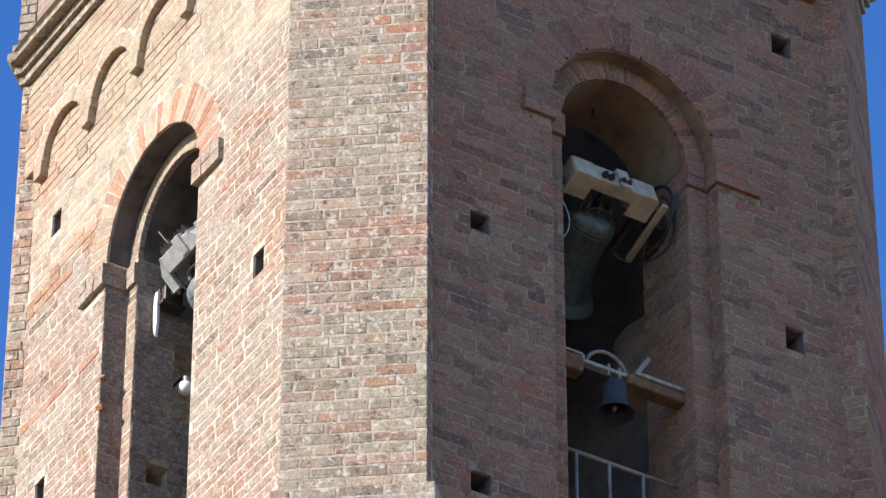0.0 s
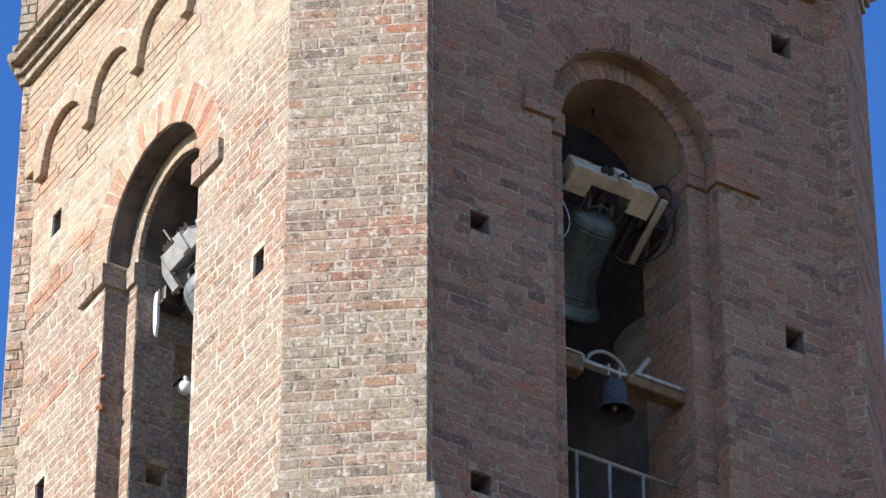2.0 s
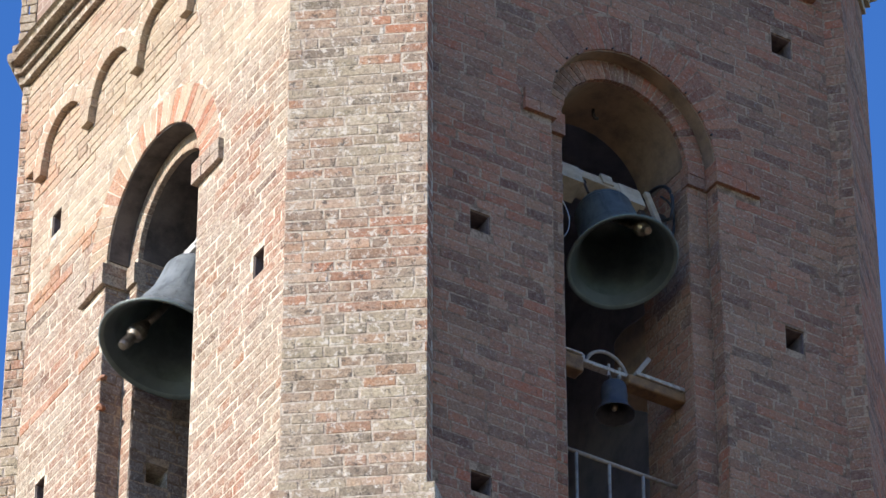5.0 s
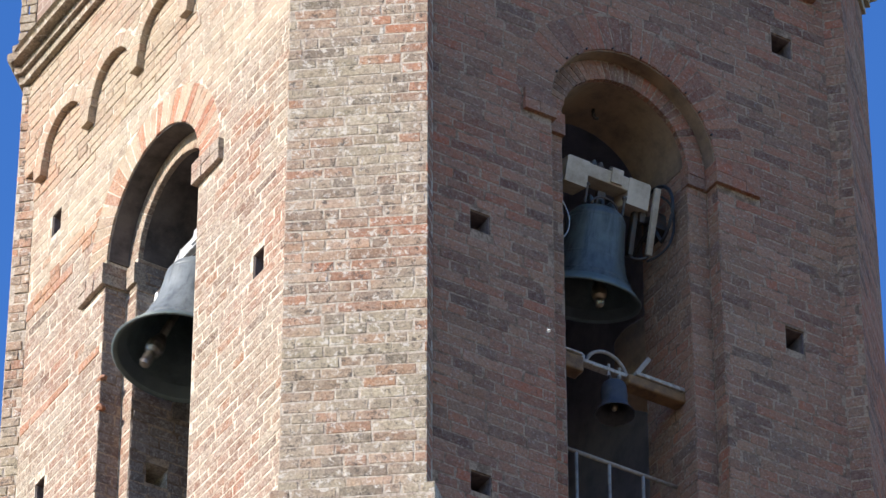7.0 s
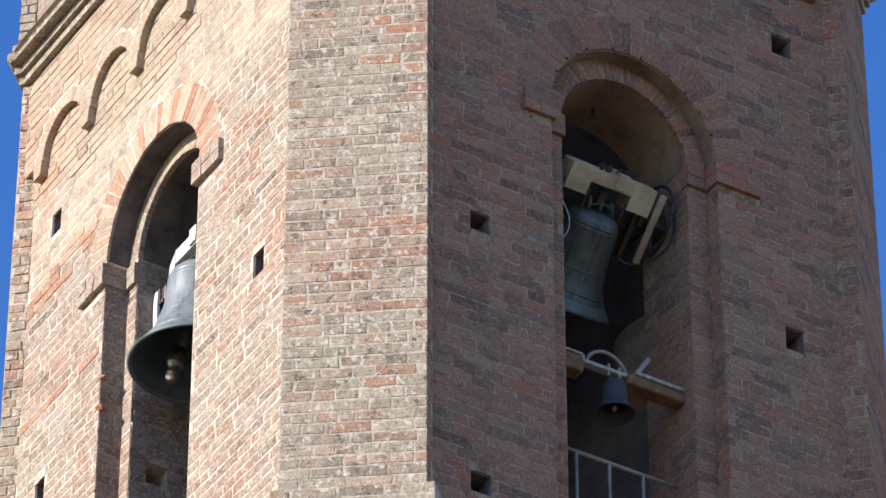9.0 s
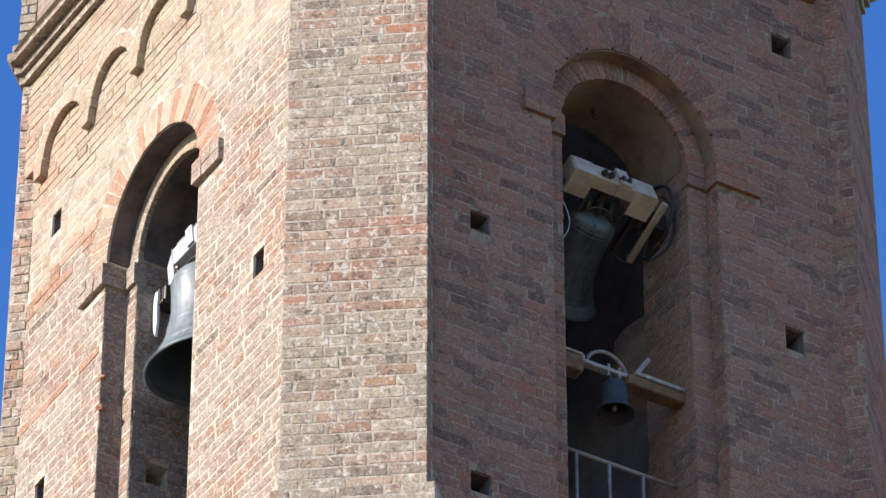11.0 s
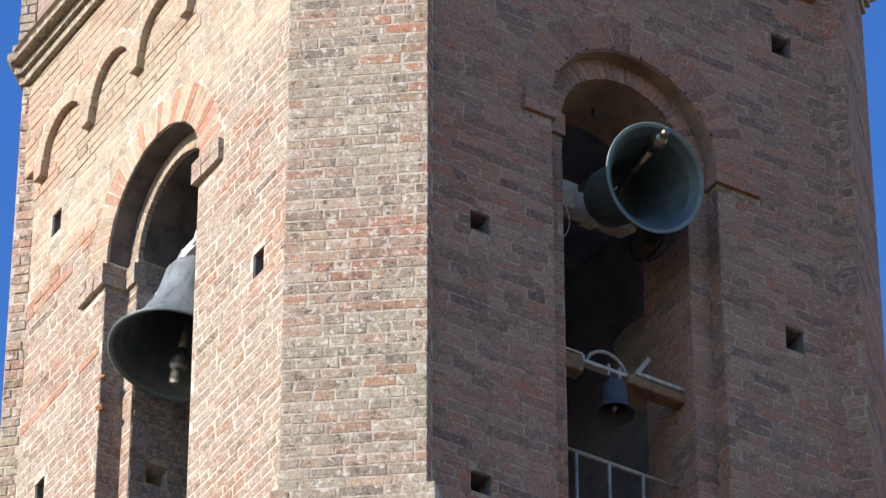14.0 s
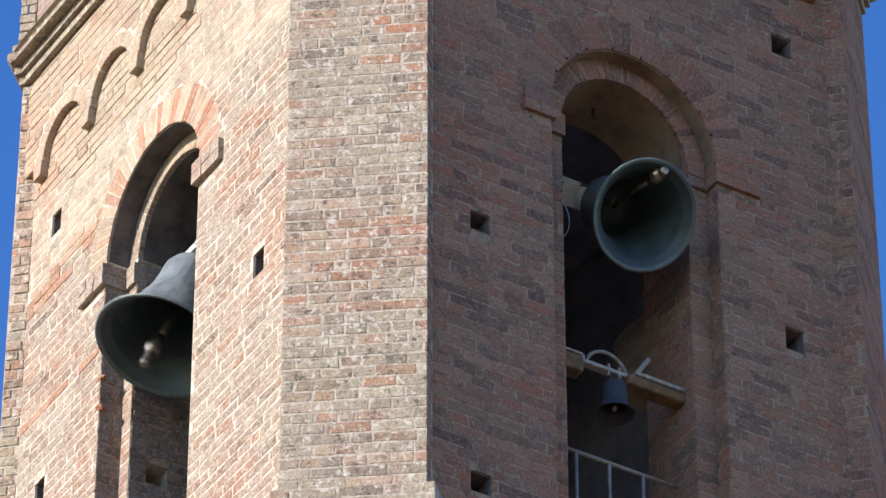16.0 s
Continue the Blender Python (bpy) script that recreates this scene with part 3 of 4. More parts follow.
def bell_thing(name, R, drop, H, label, frame_mat, span, beam, arm_side, wheeled, neck, skin, clapper_mat, tail):
    """A swinging bell with headstock, gudgeons, wheel and clapper; the pivot is its origin, the swing is about x."""
    top = tagged(new(name), label, "bell", "swinging bells", "")
    outer, inner = bell_profile(R, H, neck)
    bm = bmesh.new()
    lathe(bm, [(r, z - drop) for r, z in outer[:-2]] , 72)
    body = part("bell_body", bm, skin, top, "grey-green weathered bronze", True)
    for zz, w in ((.86, .003), (.82, .002), (.40, .002), (.17, .004)):       # raised rings
        bm = bmesh.new()
        rr = np.interp(-zz, [-z / H for r, z in outer][0:], [r for r, z in outer])
        lathe(bm, [(rr - .004, zz * H - drop + .010), (rr + w, zz * H - drop + .004), (rr + w, zz * H - drop - .004), (rr - .002 + .004, zz * H - drop - .012)], 72)
        part("raised_ring", bm, skin, body, "", True)
    bm = bmesh.new()
    lathe(bm, [(r, z - drop) for r, z in outer[-3:] + inner[:2]], 72)
    part("lip", bm, PATINA, body, "paler green bronze rim", True)
    bm = bmesh.new()
    lathe(bm, [(r, z - drop) for r, z in inner[1:3]], 72)
    part("sound_bow", bm, BRONZE_BOW, body, "paler struck band inside the rim", True)
    bm = bmesh.new()
    lathe(bm, [(r, z - drop) for r, z in inner[2:]], 72)
    part("inner_wall", bm, BRONZE_IN, body, "dark greenish bronze inside", True)
    # crown loops that tie the bell to the beam
    ct = H - drop
    for i in range(3):
        x = (-.085, 0, .085)[i] * R / .37
        bm = bmesh.new()
        pipe(bm, [(x, .055 * math.cos(a), ct - .01 + .075 * math.sin(a)) for a in np.linspace(0, math.pi, 10)], .016 * R / .37, 8)
        part("crown_loop", bm, skin, body, "worn metal hanger loop", True)
    bm = bmesh.new()
    pipe(bm, [(-.10 * R / .37 * math.cos(a), -.082, ct - .012 + .07 * math.sin(a)) for a in np.linspace(0, math.pi, 14)], .007, 8)
    part("tie_hoop", bm, IRON, top, "dark iron tie hoop over the crown", True)
    for s in (-1, 1):
        bm = bmesh.new()
        rod(bm, (s * .145 * R / .37, -.075, ct - .02), (s * .145 * R / .37, -.075, ct + .10), .009)
        rod(bm, (s * .145 * R / .37, -.075, ct + .10), (s * .145 * R / .37, -.075, ct + .118), .017, 6)
        part("bolt", bm, IRON, top, "threaded hanger bolt")
    # beam
    hw, z0, z1, dy = span / 2, beam[0], beam[1], beam[2]
    nw = .155 * R / .37
    bm = bmesh.new()
    zmid = z0 + (z1 - z0) * .48
    cut = 0.0 if wheeled else .11                       # the larger bell's beam has its upper corners cut off
    for e in (-1, 1):
        line = [(e * nw, z0), (e * hw, z0), (e * hw, z1 - .8 * cut - .012), (e * (hw - .012 - .7 * cut), z1), (e * nw, z1)]
        prism(bm, line, -dy, dy, Matrix())
    block(bm, -nw - .004, nw + .004, -dy + .003, dy - .003, zmid, z1 - .003, .006)
    head = part("headstock", bm, frame_mat, top, "box beam with a notch for the bell's crown")
    bm = bmesh.new()
    block(bm, .015, .10, -dy - .012, dy + .012, zmid + .012, z1 + .022, .004)
    part("saddle_plate", bm, frame_mat, head)
    for x in ((-.10, -.05, .035, .08) if wheeled else (-.15, -.105, -.05, .03, .075, .13)):
        big = 1.0 if wheeled else 1.3
        bm = bmesh.new()
        rod(bm, (x, -dy * .45, z1 - .01), (x, -dy * .45, z1 + .045 * big), .014, 8)
        rod(bm, (x, -dy * .45, z1 + .008), (x, -dy * .45, z1 + .028 * big), .024 * big, 6)
        part("nut", bm, IRON, head, "rusty nut and stud")
    for s in (-1, 1):
        bm = bmesh.new()
        rod(bm, (s * (hw - .02), 0, 0), (s * (hw + .19), 0, 0), .028, 16)
        part("gudgeon", bm, IRON, top, "dark iron pivot pin")
        bm = bmesh.new()
        block(bm, s * hw - .03, s * hw + .012, -.05, .05, -.045, z0 + .06, .006)
        part("gudgeon_plate", bm, IRON, top, "dark iron plate holding the pivot")
    # wheel with its hanging arm
    wx = arm_side * (hw + .035)
    if wheeled:
        bm = bmesh.new()
        wr = .255 * R / .37
        pipe(bm, [(wx + arm_side * .05, wr * math.sin(a), wr * math.cos(a)) for a in np.linspace(-2.4, 2.4, 40)], .012, 8)
        wheel = part("wheel", bm, BLACK, top, "dark rope wheel rim", True)
        for a in (-2.4, 2.4):
            bm = bmesh.new()
            rod(bm, (wx + arm_side * .05, 0, 0), (wx + arm_side * .05, wr * math.sin(a), wr * math.cos(a)), .012, 8)
            part("spoke", bm, BLACK, wheel)
    else:
        bm = bmesh.new()
        rod(bm, (-.10, -.02, z1), (-.16, .03, z1 + .16), .008, 8)
        part("thin_lever", bm, IRON, top, "thin dark rod on the beam")
    bm = bmesh.new()
    block(bm, wx - .008, wx + .034, -dy - .02, -dy + .012, -.275, z1 - .01, .005)
    part("drop_arm", bm, frame_mat, top, "flat arm bolted to the beam's end")
    bm = bmesh.new()
    block(bm, wx - .10, wx - .065, -dy * .3, dy * .3, -.28, z0, .005)
    part("inner_arm", bm, IRON, top, "dark steel arm")
    bm = bmesh.new()
    pipe(bm, [(wx + .012 - .047 * (1 - math.cos(a)), -dy * (.50 + .45 * math.cos(a)), -.272 - .03 * math.sin(a)) for a in np.linspace(0, math.pi, 12)], .011, 8)
    part("arm_bend", bm, IRON, top, "bent strap joining the two arms", True)
    # clapper: swings in the bell about a pin under the crown
    pin = ct - .10
    clap = new("clapper")
    clap.parent = top
    clap.matrix_basis = pose(0, 0, pin)
    tagged(clap, "worn metal clapper")
    k = R / .37
    L = math.hypot(R * .86 - .05 * k, drop + pin - .06 * H)          # the ball meets the sound bow
    bm = bmesh.new()
    rod(bm, (0, 0, -.08 * k), (0, 0, -L + .04), .017 * k, 12, .024 * k)
    part("shank", bm, clapper_mat, clap, "", True)
    bm = bmesh.new()
    lathe(bm, [(0, -L + .10 * k), (.026 * k, -L + .09 * k), (.047 * k, -L + .03 * k), (.052 * k, -L), (.046 * k, -L - .035 * k), (.029 * k, -L - .058 * k), (.029 * k, -L - tail - .085 * k), (.024 * k, -L - tail - .105 * k), (0, -L - tail - .108 * k)], 12)
    part("ball", bm, clapper_mat, clap, "worn shiny striking ball")
    for e in (-1, 1):
        bm = bmesh.new()
        pipe(bm, [(e * .035 * k, 0, .0), (e * .034 * k, 0, -.05 * k), (e * .012 * k, 0, -.10 * k)], .010 * k, 8)
        part("clevis_prong", bm, clapper_mat, clap, "", True)
    bm = bmesh.new()
    block(bm, -.03, .03, -.02, .02, -.02, .08, .004)
    part("clapper_hanger", bm, IRON, body, "dark iron staple")
    return top, clap, pin, math.degrees(math.atan2(R * .86 - .05 * k, drop + pin - .06 * H))


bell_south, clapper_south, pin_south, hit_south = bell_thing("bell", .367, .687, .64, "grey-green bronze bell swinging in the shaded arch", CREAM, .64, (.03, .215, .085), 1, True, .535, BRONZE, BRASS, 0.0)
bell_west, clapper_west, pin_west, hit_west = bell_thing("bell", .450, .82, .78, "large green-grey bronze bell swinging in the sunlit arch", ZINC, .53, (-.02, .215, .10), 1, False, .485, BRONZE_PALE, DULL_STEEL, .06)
AT_SOUTH, AT_WEST = pose(2.222, 0.430, 20.968), pose(0.388, 2.421, 21.025, 0, 0, -90)


# ---- fixed things in the openings ----
def small_bell():
    """The little bell that hangs still under its own beam in the south arch; origin at the beam's middle."""
    top = tagged(new("small_bell"), "small dark bronze bell hanging still from an ochre timber beam", "bell")
    for lo, hi in ((-.42, -.255), (.08, .51)):
        bm = bmesh.new()
        block(bm, lo, hi, -.055, .055, -.088 if lo < 0 else -.045, .03, .014)
        beam = part("beam", bm, TIMBER, top, "ochre painted timber")
        bm = bmesh.new()
        block(bm, lo + .01 if lo < 0 else lo + .05, hi - .012, -.065, .045, .032, .048 if lo < 0 else .060, .005)
        part("strap", bm, DUSTY, beam, "pale dusty flat strap")
    bm = bmesh.new()
    block(bm, -.31, .14, -.03, .03, .012, .040, .006)
    part("yoke", bm, DUSTY, top, "dusty metal yoke")
    for x in (-.27, -.24, -.05, .03):
        bm = bmesh.new()
        rod(bm, (x, -.02, -.02 if x > -.2 else .03), (x, -.02, .065), .011, 8)
        part("bolt", bm, DUSTY, top)
    bm = bmesh.new()
    pipe(bm, [(-.04 + .155 * math.cos(a), .02, .02 + .165 * math.sin(a)) for a in np.linspace(.1, math.pi - .1, 16)], .012, 8)
    part("guard_hoop", bm, RAIL, top, "bent dull brown metal hoop", True)
    bm = bmesh.new()
    block(bm, -.015, .015, -.015, .015, .0, .205, .004, pose(.145, -.02, .05, 0, 33, 0))
    part("lever", bm, RAIL, top, "short dull lever")
    outer, inner = bell_profile(.130, .24, .62)
    bm = bmesh.new()
    lathe(bm, [(r, z - .285) for r, z in outer + inner], 40)
    part("bell_body", bm, OLD_BRONZE, top, "", True)
    bm = bmesh.new()
    rod(bm, (0, 0, -.02), (0, 0, -.21), .007, 8)
    lathe(bm, [(0, -.19), (.02, -.21), (.024, -.23), (.015, -.255), (0, -.26)], 14)
    part("clapper", bm, BRASS, top, "", True)
    for s in (-1, 1):
        bm = bmesh.new()
        rod(bm, (s * .03, 0, -.04), (s * .03, 0, .02), .010, 8)
        part("hanger", bm, IRON, top)
    return top


little = small_bell()
little.matrix_basis = pose(2.195, .272, 19.475)


def railing():
    top = tagged(new("railing"), "thin dull grey-brown metal railing across the foot of the arch", "railing")
    bm = bmesh.new()
    rod(bm, (1.79, .315, 18.835), (2.675, .315, 18.835), .013, 12)
    part("handrail", bm, RAIL, top, "", True)
    bm = bmesh.new()
    rod(bm, (1.79, .315, 17.78), (2.675, .315, 17.78), .010, 10)
    part("lower_rail", bm, RAIL, top, "", True)
    for x in (1.93, 2.174, 2.424):
        bm = bmesh.new()
        rod(bm, (x, .315, 17.60), (x, .315, 18.83), .011, 10)
        part("baluster", bm, RAIL, top, "", True)
    return top


railing()


def bearing(m, name_label):
    top = tagged(new("bearing_bracket"), name_label, "bracket", "bell bearings")
    bm = bmesh.new()
    block(bm, -.05, .05, -.07, .07, -.07, .05, .01)
    part("housing", bm, IRON, top, "dark pivot housing")
    bm = bmesh.new()
    block(bm, -.05, .05, -.09, .09, -.10, -.072, .004)
    part("base_plate", bm, IRON, top)
    top.matrix_basis = m
    return top


bearing(pose(.388, 2.835, 21.025, 0, 0, -90), "dark bell bearing bolted to the brick jamb")
bearing(pose(.388, 1.97, 21.025, 0, 0, -90), "dark bell bearing bolted to the brick jamb")
bearing(pose(2.655, .43, 20.968), "dark bell bearing bolted to the brick jamb")
bearing(pose(1.79, .43, 20.968), "dark bell bearing bolted to the brick jamb")
cover = tagged(new("cable_cover"), "bent white metal cover strip on the brick jamb", "cover strip")
bm = bmesh.new()
prism(bm, [(2.852, 20.675), (2.870, 20.71), (2.888, 20.83), (2.888, 20.99), (2.866, 21.045), (2.832, 21.03), (2.838, 20.95), (2.834, 20.78)], .288, .308, Matrix(((0, 1, 0, 0), (1, 0, 0, 0), (0, 0, 1, 0), (0, 0, 0, 1))))
part("strip", bm, SINGLE_WHITE, cover)
bm = bmesh.new()
block(bm, .30, .355, 2.835, 2.910, 21.03, 21.065, .004)
part("clamp", bm, IRON, cover, "small dark clamp")

# globe lamp inside the west opening
lamp = tagged(new("globe_lamp"), "white opal globe lamp on a short wall arm", "lamp")
bm = bmesh.new()
bmesh.ops.create_uvsphere(bm, u_segments=32, v_segments=20, radius=.052)
part("globe", bm, GLAZE, lamp, "", True)
bm = bmesh.new()
rod(bm, (0, 0, .045), (0, 0, .085), .022, 16)
part("collar", bm, ZINC, lamp)
bm = bmesh.new()
pipe(bm, [(0, 0, .08), (0, .02, .11), (0, .08, .12), (0, .238, .12)], .009, 8)
part("arm", bm, IRON, lamp, "", True)
lamp.matrix_basis = pose(.549, 2.885, 20.371)

# rough masonry corbelled out behind the south jamb
bm = bmesh.new()
block(bm, 2.706, 3.0, .651, 1.05, 19.93, 20.44, .035)
bmesh.ops.subdivide_edges(bm, edges=bm.edges[:], cuts=3, use_grid_fill=True)
for v in bm.verts:
    if v.co.y > .66:
        v.co += .03 * noise.noise_vector(v.co * 5)
structure("masonry_corbel", bm, PLASTER, "rough brown masonry corbel behind the arch jamb")

# hook under the soffit and nails round the south arch
bm = bmesh.new()
pipe(bm, [(cS - .02, .44, SPRING + rS - .003), (cS - .02, .44, SPRING + rS - .05), (cS - .01, .44, SPRING + rS - .075), (cS + .015, .44, SPRING + rS - .07)], .012, 8)
part("soffit_hook", bm, IRON, wall_south, "rusty iron hook", True)
for deg in (20, 36, 50, 64, 84, 104, 124, 143, 158):
    ca, sa = math.cos(radians(deg)), math.sin(radians(deg))
    bm = bmesh.new()
    rod(bm, (cS + (RS + .004) * ca, .01, SPRING + (RS + .004) * sa), (cS + (RS + .006) * ca, -.016, SPRING + (RS + .006) * sa), .0075, 6)
    part("nail", bm, IRON, wall_south, "rusty nail at the arch's edge")

# loose cables by the south bearing
for pts in ([(2.62, .30, 21.10), (2.67, .26, 21.02), (2.675, .24, 20.85), (2.65, .26, 20.70), (2.60, .32, 20.62), (2.55, .40, 20.60)], [(1.80, .30, 20.84), (1.865, .30, 20.74), (1.905, .30, 20.62), (1.88, .30, 20.50), (1.80, .30, 20.40)]):
    bm = bmesh.new()
    fine = []
    for i in range(len(pts) - 1):
        p0, p1, p2, p3 = (Vector(pts[max(min(i + k, len(pts) - 1), 0)]) for k in (-1, 0, 1, 2))
        for s in range(6):
            u = s / 6
            fine.append(.5 * ((2 * p1) + (p2 - p0) * u + (2 * p0 - 5 * p1 + 4 * p2 - p3) * u * u + (3 * p1 - p0 - 3 * p2 + p3) * u ** 3))
    pipe(bm, fine, .008 if len(pts) == 6 else .004, 8)
    tagged(link_bm("cable", bm, BLACK if len(pts) == 6 else ZINC, True), "loose looped electric cable beside the bell bearing", "cable")

# a tuft of seed down that drifts past on the breeze
seed = tagged(new("seed_tuft"), "tiny white tuft of seed down drifting in the air", "seed")
bm = bmesh.new()
for i in range(26):
    v = Vector((dice.gauss(0, 1), dice.gauss(0, 1), dice.gauss(0, 1))).normalized() * dice.uniform(.010, .017)
    rod(bm, (0, 0, 0), v, .0018, 5, .0008)
part("down", bm, SINGLE_WHITE, seed)
bm = bmesh.new()
bmesh.ops.create_icosphere(bm, subdivisions=1, radius=.009)
part("core", bm, SINGLE_WHITE, seed)


# ---- the bricks ----

def ring_bricks(bricks, m, c, r0, r1, spring, n, base, depth, other=None, gap=.42):
    """Wedge bricks set round an arch."""
    for i in range(n):
        g = JOINT / r0 * gap
        b0, b1 = math.pi * i / n + g, math.pi * (i + 1) / n - g
        rr, ri = r1 + dice.uniform(-.008, .004), r0 - dice.uniform(.002, .007)
        k = JOINT / r1 * gap - g
        pts = [(c + ri * math.cos(b0), spring + ri * math.sin(b0)), (c + rr * math.cos(b0 + k), spring + rr * math.sin(b0 + k)), (c + rr * math.cos(b1 - k), spring + rr * math.sin(b1 - k)), (c + ri * math.cos(b1), spring + ri * math.sin(b1))]
        (other if other and dice.random() < .3 else bricks).piece(pts, m, base, None, depth)


def wall_bricks(owner, tone, m, span, arch, holes, z0, z1, near, corner, worn=None, spring=SPRING, niche=None, step=STEP, eroded=None):
    c, R, r, t = arch
    bricks, worn_bricks = Bricks(owner, tone, near), Bricks(owner, "red", lambda u, z: True, 120)
    open_bricks = Bricks(owner, "eroded", lambda u, z: True, 120)
    side_bricks = Bricks(owner, "reveal_shade" if niche else "shade_side")
    gaps = [opening(c, R, spring, SILL, .256)] + [hole(a, b, p, q) for a, b, p, q in holes]
    gaps += [hole(c - R - (.33 if worn else .22), c - R + .02, 21.09, SPRING), hole(c + R - .02, c + R + .33, 21.09, SPRING)]
    for q in courses(*span, z0, z1, gaps):
        cu, cz = (q[0][0] + q[1][0]) / 2, (q[0][1] + q[3][1]) / 2
        if worn and worn(cu, cz):
            worn_bricks.piece(q, m, 0.0, dice.uniform(.0015, .010), .02)
        elif eroded and eroded(cu, cz):                                 # joints washed out
            open_bricks.piece(q, m, 0.0, dice.uniform(.003, .010), .03)
        else:
            bricks.piece(q, m)
    ring_bricks(open_bricks if worn else bricks, m, c, R, R + .265, spring, 30, 0.0, step, worn_bricks if worn else None, .55 if worn else .42)
    ring_bricks(bricks, m, c, r, R - .012, spring, 34, -step, .03, None, .18 if niche else .42)
    # plastered soffit behind the ring; the west arch's shade is put in its colour
    bm = bmesh.new()
    arc = [math.pi * i / 32 for i in range(33)]
    for a, b in zip(arc, arc[1:]):
        prism(bm, [(c + k * math.cos(x), spring + k * math.sin(x)) for k, x in ((r - .005, a), (r + .01, a), (r + .01, b), (r - .005, b))], -step - .04, -t + .002, m)
    part("soffit_plaster", bm, SOFFIT_SHADE if niche else PLASTER, owner, "plaster under the arch, its shade painted as a dark tone" if niche else "brown stained plaster under the arch")
    bm = bmesh.new()
    for a, b in zip(arc, arc[1:]):
        prism(bm, [(c + k * math.cos(x), spring + k * math.sin(x)) for k, x in ((R - .012, a), (R + .004, a), (R + .004, b), (R - .012, b))], -.012, -step + .002, m)
    part("soffit_plaster", bm, SOFFIT_SHADE if niche else PLASTER, owner, "stained plaster under the outer ring, toned for shade in the west arch")
    for s in (-1, 1):                                                   # face of the second order
        a, b = sorted((c + s * r, c + s * (R - .004)))
        for q in courses(a, b, z0, 21.09, (), .3, .3):
            bricks.piece(q, m, -step, dice.uniform(.0012, .0024))
    # the side of the opening that is seen
    for edge, d0, d1 in ((R, .0, step - .008), (r, step + .008, t)):
        side = m @ Matrix(((0, -corner, 0, c + corner * edge), (-1, 0, 0, 0), (0, 0, 1, 0), (0, 0, 0, 1)))
        bm = bmesh.new()
        cuts = list(niche) if niche and edge == r else []
        z = z0
        top = spring - .004 if edge == r else 21.09
        for n0, n1, n2, n3 in cuts + [(d0, d0, top, top)]:
            for lo, hi, za, zb in ((d0, d1, z, n2), (d0, n0, n2, n3), (n1, d1, n2, n3)):
                if hi - lo > .003 and zb - za > .003:
                    prism(bm, [(lo, za), (hi, za), (hi, zb), (lo, zb)], -.004, .0015, side)
            z = n3
        # bed added over the wall's mortar to give the jamb joints a shade tone
        part("jamb_bed", bm, MORTAR["shade_side"], owner)
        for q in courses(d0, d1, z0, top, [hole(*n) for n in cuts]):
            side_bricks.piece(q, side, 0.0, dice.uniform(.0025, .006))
    worn_bricks.close()
    open_bricks.close()
    side_bricks.close()
    return bricks


bricks = wall_bricks(wall_south, "shade_side", SOUTH, PANEL_S, ARCH_S, HOLES_S, 17.75, 23.1, lambda u, z: 19.3 < z < 21.2, 1)
bricks.close()
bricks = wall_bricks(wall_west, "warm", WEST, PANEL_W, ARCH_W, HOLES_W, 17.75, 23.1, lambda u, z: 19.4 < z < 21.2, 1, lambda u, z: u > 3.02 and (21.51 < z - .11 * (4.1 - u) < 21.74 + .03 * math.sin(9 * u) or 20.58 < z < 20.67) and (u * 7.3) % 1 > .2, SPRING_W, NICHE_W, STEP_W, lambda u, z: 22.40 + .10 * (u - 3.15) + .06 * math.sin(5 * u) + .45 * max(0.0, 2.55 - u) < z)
bricks.close()

# put-log hole linings, closed at the back, their shade put into a dark colour
for owner, m, holes in ((wall_south, SOUTH, HOLES_S), (wall_west, WEST, HOLES_W)):
    for a, b, p, q in holes:
        bm = bmesh.new()
        for lo, hi, za, zb in ((a - .002, a + .006, p, q), (b - .006, b + .002, p, q), (a + .006, b - .006, p - .002, p + .006), (a + .006, b - .006, q - .006, q + .002)):
            prism(bm, [(lo, za), (hi, za), (hi, zb), (lo, zb)], -.012, -.40, m)
        prism(bm, [(a, p), (b, p), (b, q), (a, q)], -.402, -.42, m)
        part("hole_lining", bm, HOLE_SHADE, owner, "dark lining added for the shade inside a put-log hole")

# two broken bricks on the edge of the west opening
for z in (20.345, 20.105):
    bm = bmesh.new()
    bmesh.ops.create_icosphere(bm, subdivisions=2, radius=.036)
    for v in bm.verts:
        v.co *= 1 + .5 * noise.noise(v.co * 30 + Vector((z * 9, 0, 0)))
        v.co = Vector((v.co.x * .8, v.co.y * 1.2, v.co.z * .7))
    ob = part("broken_brick", bm, BRICK["red"][0], wall_west, "broken red brick end")
    ob.matrix_basis = pose(.012, cW + RW + .005, z)
bricks = Bricks(pier_southwest, "grey", lambda u, z: 17.9 < z < 23.0, 330)
for q in courses(0.0, FRONT_W, 17.875, 23.5, (), .262, .128, .52):
    bricks.piece(q, FRONT)
bricks.close()
bricks = Bricks(pier_southwest, "shade_side")
for q in courses(0, .134, 17.875, 23.5, (), .14, .14):
    bricks.piece(q, plane(B, (Q, Q), (Q, -Q)))
bricks.close()
bricks = Bricks(pier_foot, "grey", lambda u, z: True)
for q in courses(-.05, FRONT_W + .05, 17.868 - 5 * COURSE + JOINT, 17.866, ()):
    bricks.piece(q, FRONT, .03, .002)
bricks.close()

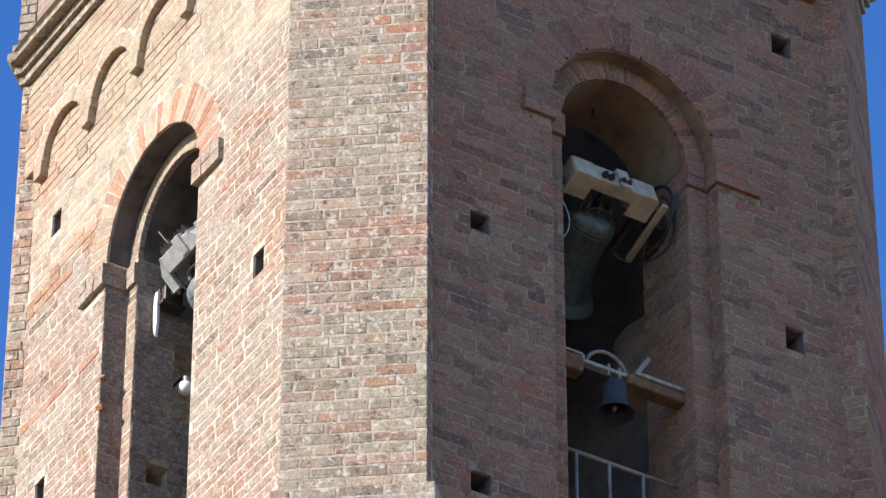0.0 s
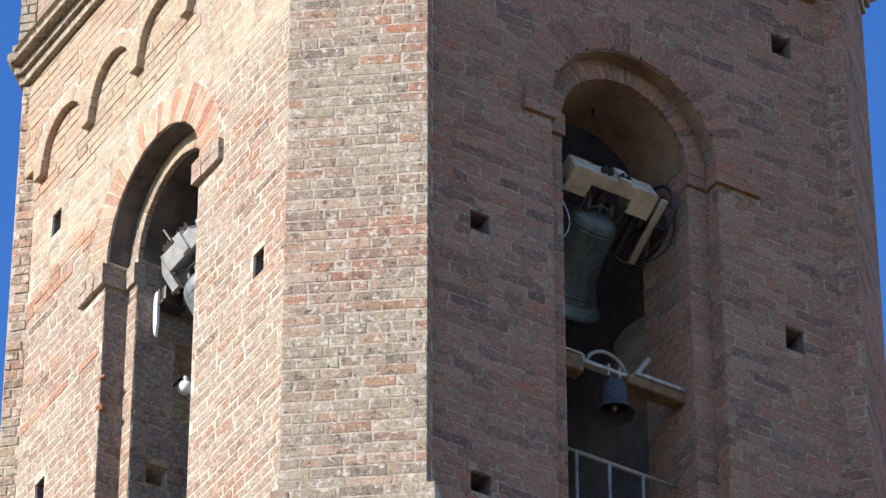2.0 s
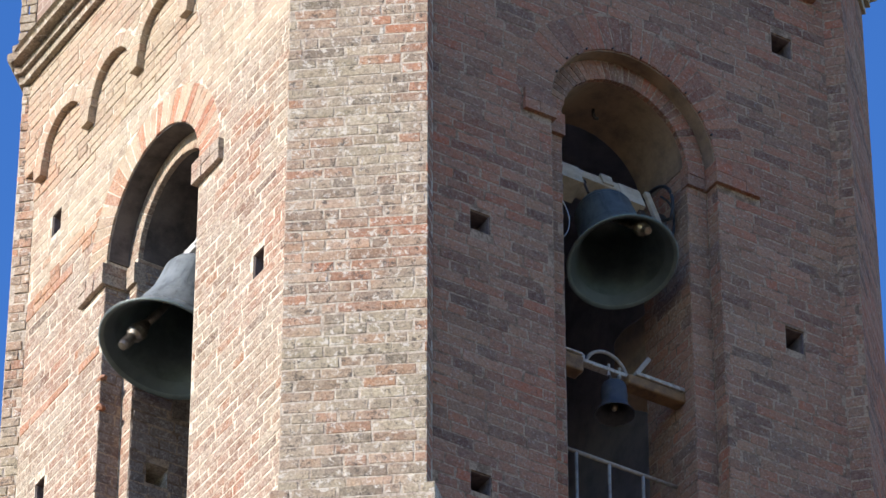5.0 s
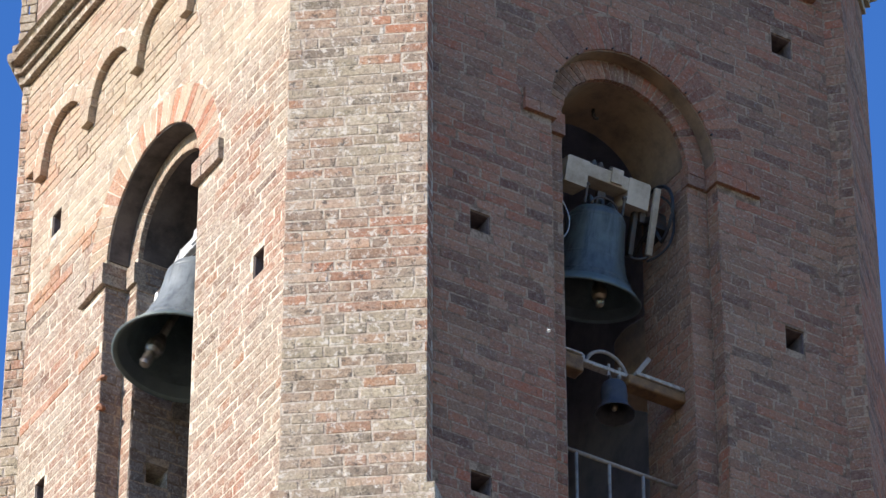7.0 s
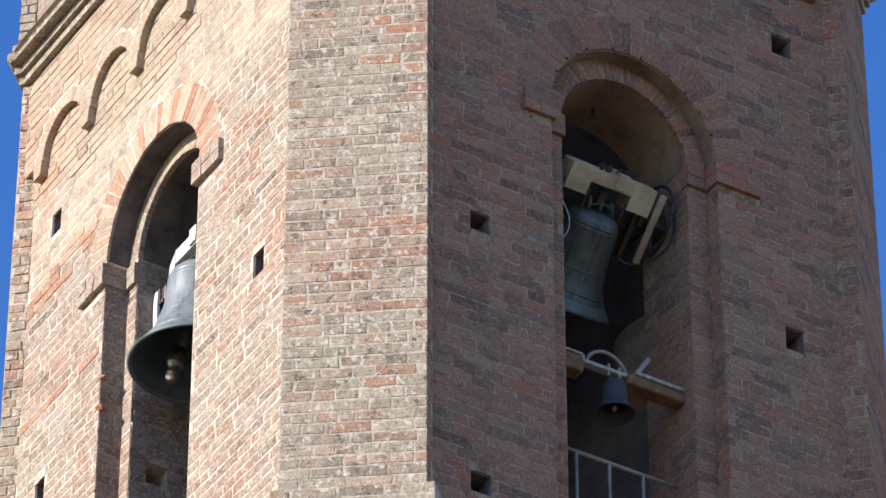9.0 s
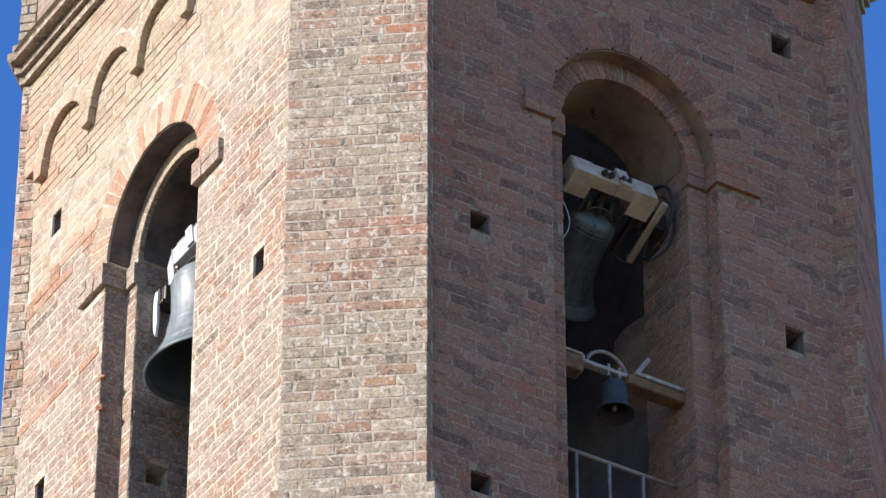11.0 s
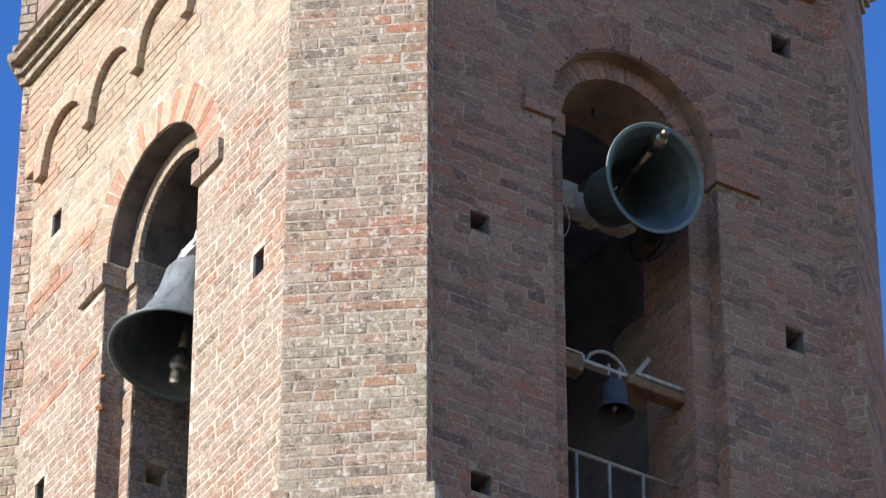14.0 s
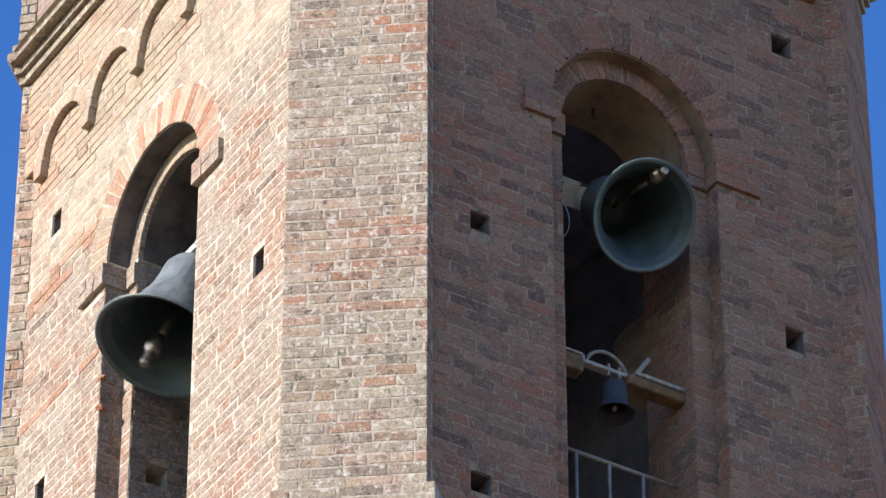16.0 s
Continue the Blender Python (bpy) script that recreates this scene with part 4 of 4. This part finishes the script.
bricks = Bricks(pier_southeast, "shade_side", lambda u, z: z > 18.5, 300)
SIDE_SE, FACE_SE = plane((3.797, 0), (Q, -Q), (-Q, -Q)), plane((3.895, -0.098), (.642, .612), (.612, -.642))
for q in courses(0, .134, 18.3, 23.64, (), .14, .14):
    bricks.piece(q, SIDE_SE)
for q in courses(0, .88, 18.3, 23.64, ()):
    bricks.piece(q, FACE_SE)
bricks.close()
bricks = Bricks(pier_northwest, "grey", lambda u, z: z > 19.5, 300)
SIDE_NW = plane((0, 4.218), (-Q, Q), (-Q, -Q))
for q in courses(0, .134, 19.3, 23.64, (), .14, .14):
    bricks.piece(q, SIDE_NW, 0, dice.uniform(.001, .012))
bricks.close()


def frieze_bricks(owner, tone, m, u0, u1, corbels, pitch, top, FRIEZE_Z=FRIEZE_Z):
    r = pitch / 2 - .07
    bricks = Bricks(owner, tone, lambda u, z: True)
    mids = [corbels[0] - pitch / 2 + pitch * i for i in range(len(corbels) + 1)]
    gaps = [opening(c, r, FRIEZE_Z, 0, .115) for c in mids if u0 < c < u1]
    for c in mids:
        if u0 + r < c < u1 - r * .5:
            ring_bricks(bricks, m, c, r, r + .11, FRIEZE_Z, 13, FRIEZE_OUT, FRIEZE_OUT)
    for q in courses(u0, u1, FRIEZE_Z + .002, top, gaps):
        bricks.piece(q, m, FRIEZE_OUT, dice.uniform(.003, .009) if tone == "eroded" else None, .025)
    bricks.close()


frieze_bricks(frieze_west, "eroded", WEST, 0.46, 4.29, CORBELS_W, PITCH_W, FRIEZE_TOP)
frieze_bricks(frieze_south, "shade_side", SOUTH, 0.63, 3.87, CORBELS_S, PITCH_S, 23.5, FRIEZE_Z + LIFT_S)
bricks = Bricks(upper_storey, "warm", lambda u, z: True)
for q in courses(1.8, 4.29, 24.01, 24.8, ()):
    bricks.piece(q, WEST, FRIEZE_OUT - .03)
for q in courses(0, .12, 24.01, 24.8, (), .14, .14):
    bricks.piece(q, plane((-.057, 4.262), (-Q, Q), (-Q, -Q)), -.0)
bricks.close()


# ---- motions ----
def pendulum(amplitude):
    """One full swing of a free pendulum from its outermost point, in even steps."""
    th, w, dt, out = radians(amplitude), 0.0, .004, []
    while w <= 0:
        out.append(math.degrees(th))
        w -= math.sin(th) * dt
        th += w * dt
    return out + out[::-1]


def motions():
    for bell, clap, at, pin, hit, period, amp, peak, lean, lag in ((bell_south, clapper_south, AT_SOUTH, pin_south, hit_south, 1.8543, 73.8, .902, 2.6, .15), (bell_west, clapper_west, AT_WEST, pin_west, hit_west - 6, 1.9625, 69, .682, -4.0, .075)):
        table = pendulum(amp)
        steps = np.linspace(0, 1, len(table))
        rows, blows = [], []
        for i in range(321):
            t = i / 20
            a = float(np.interp(((t - peak) / period) % 1, steps, table)) + lean
            late = float(np.interp(((t - lag - peak) / period) % 1, steps, table)) + lean
            rows.append((t, at @ pose(0, 0, 0, -a)))
            blows.append((t, pose(0, 0, pin, -hit * math.tanh(late / 30))))
        walk(bell, rows)
        walk(clap, blows)
    start, pace = Vector((0.351, -3.251, 17.133)), Vector((-0.880, 0.687, -0.214))
    walk(seed, [(t, Matrix.Translation(start + pace * (t - 6.3))) for t in (0.0, 4.0, 8.0, 12.0, 16.0)])


motions()
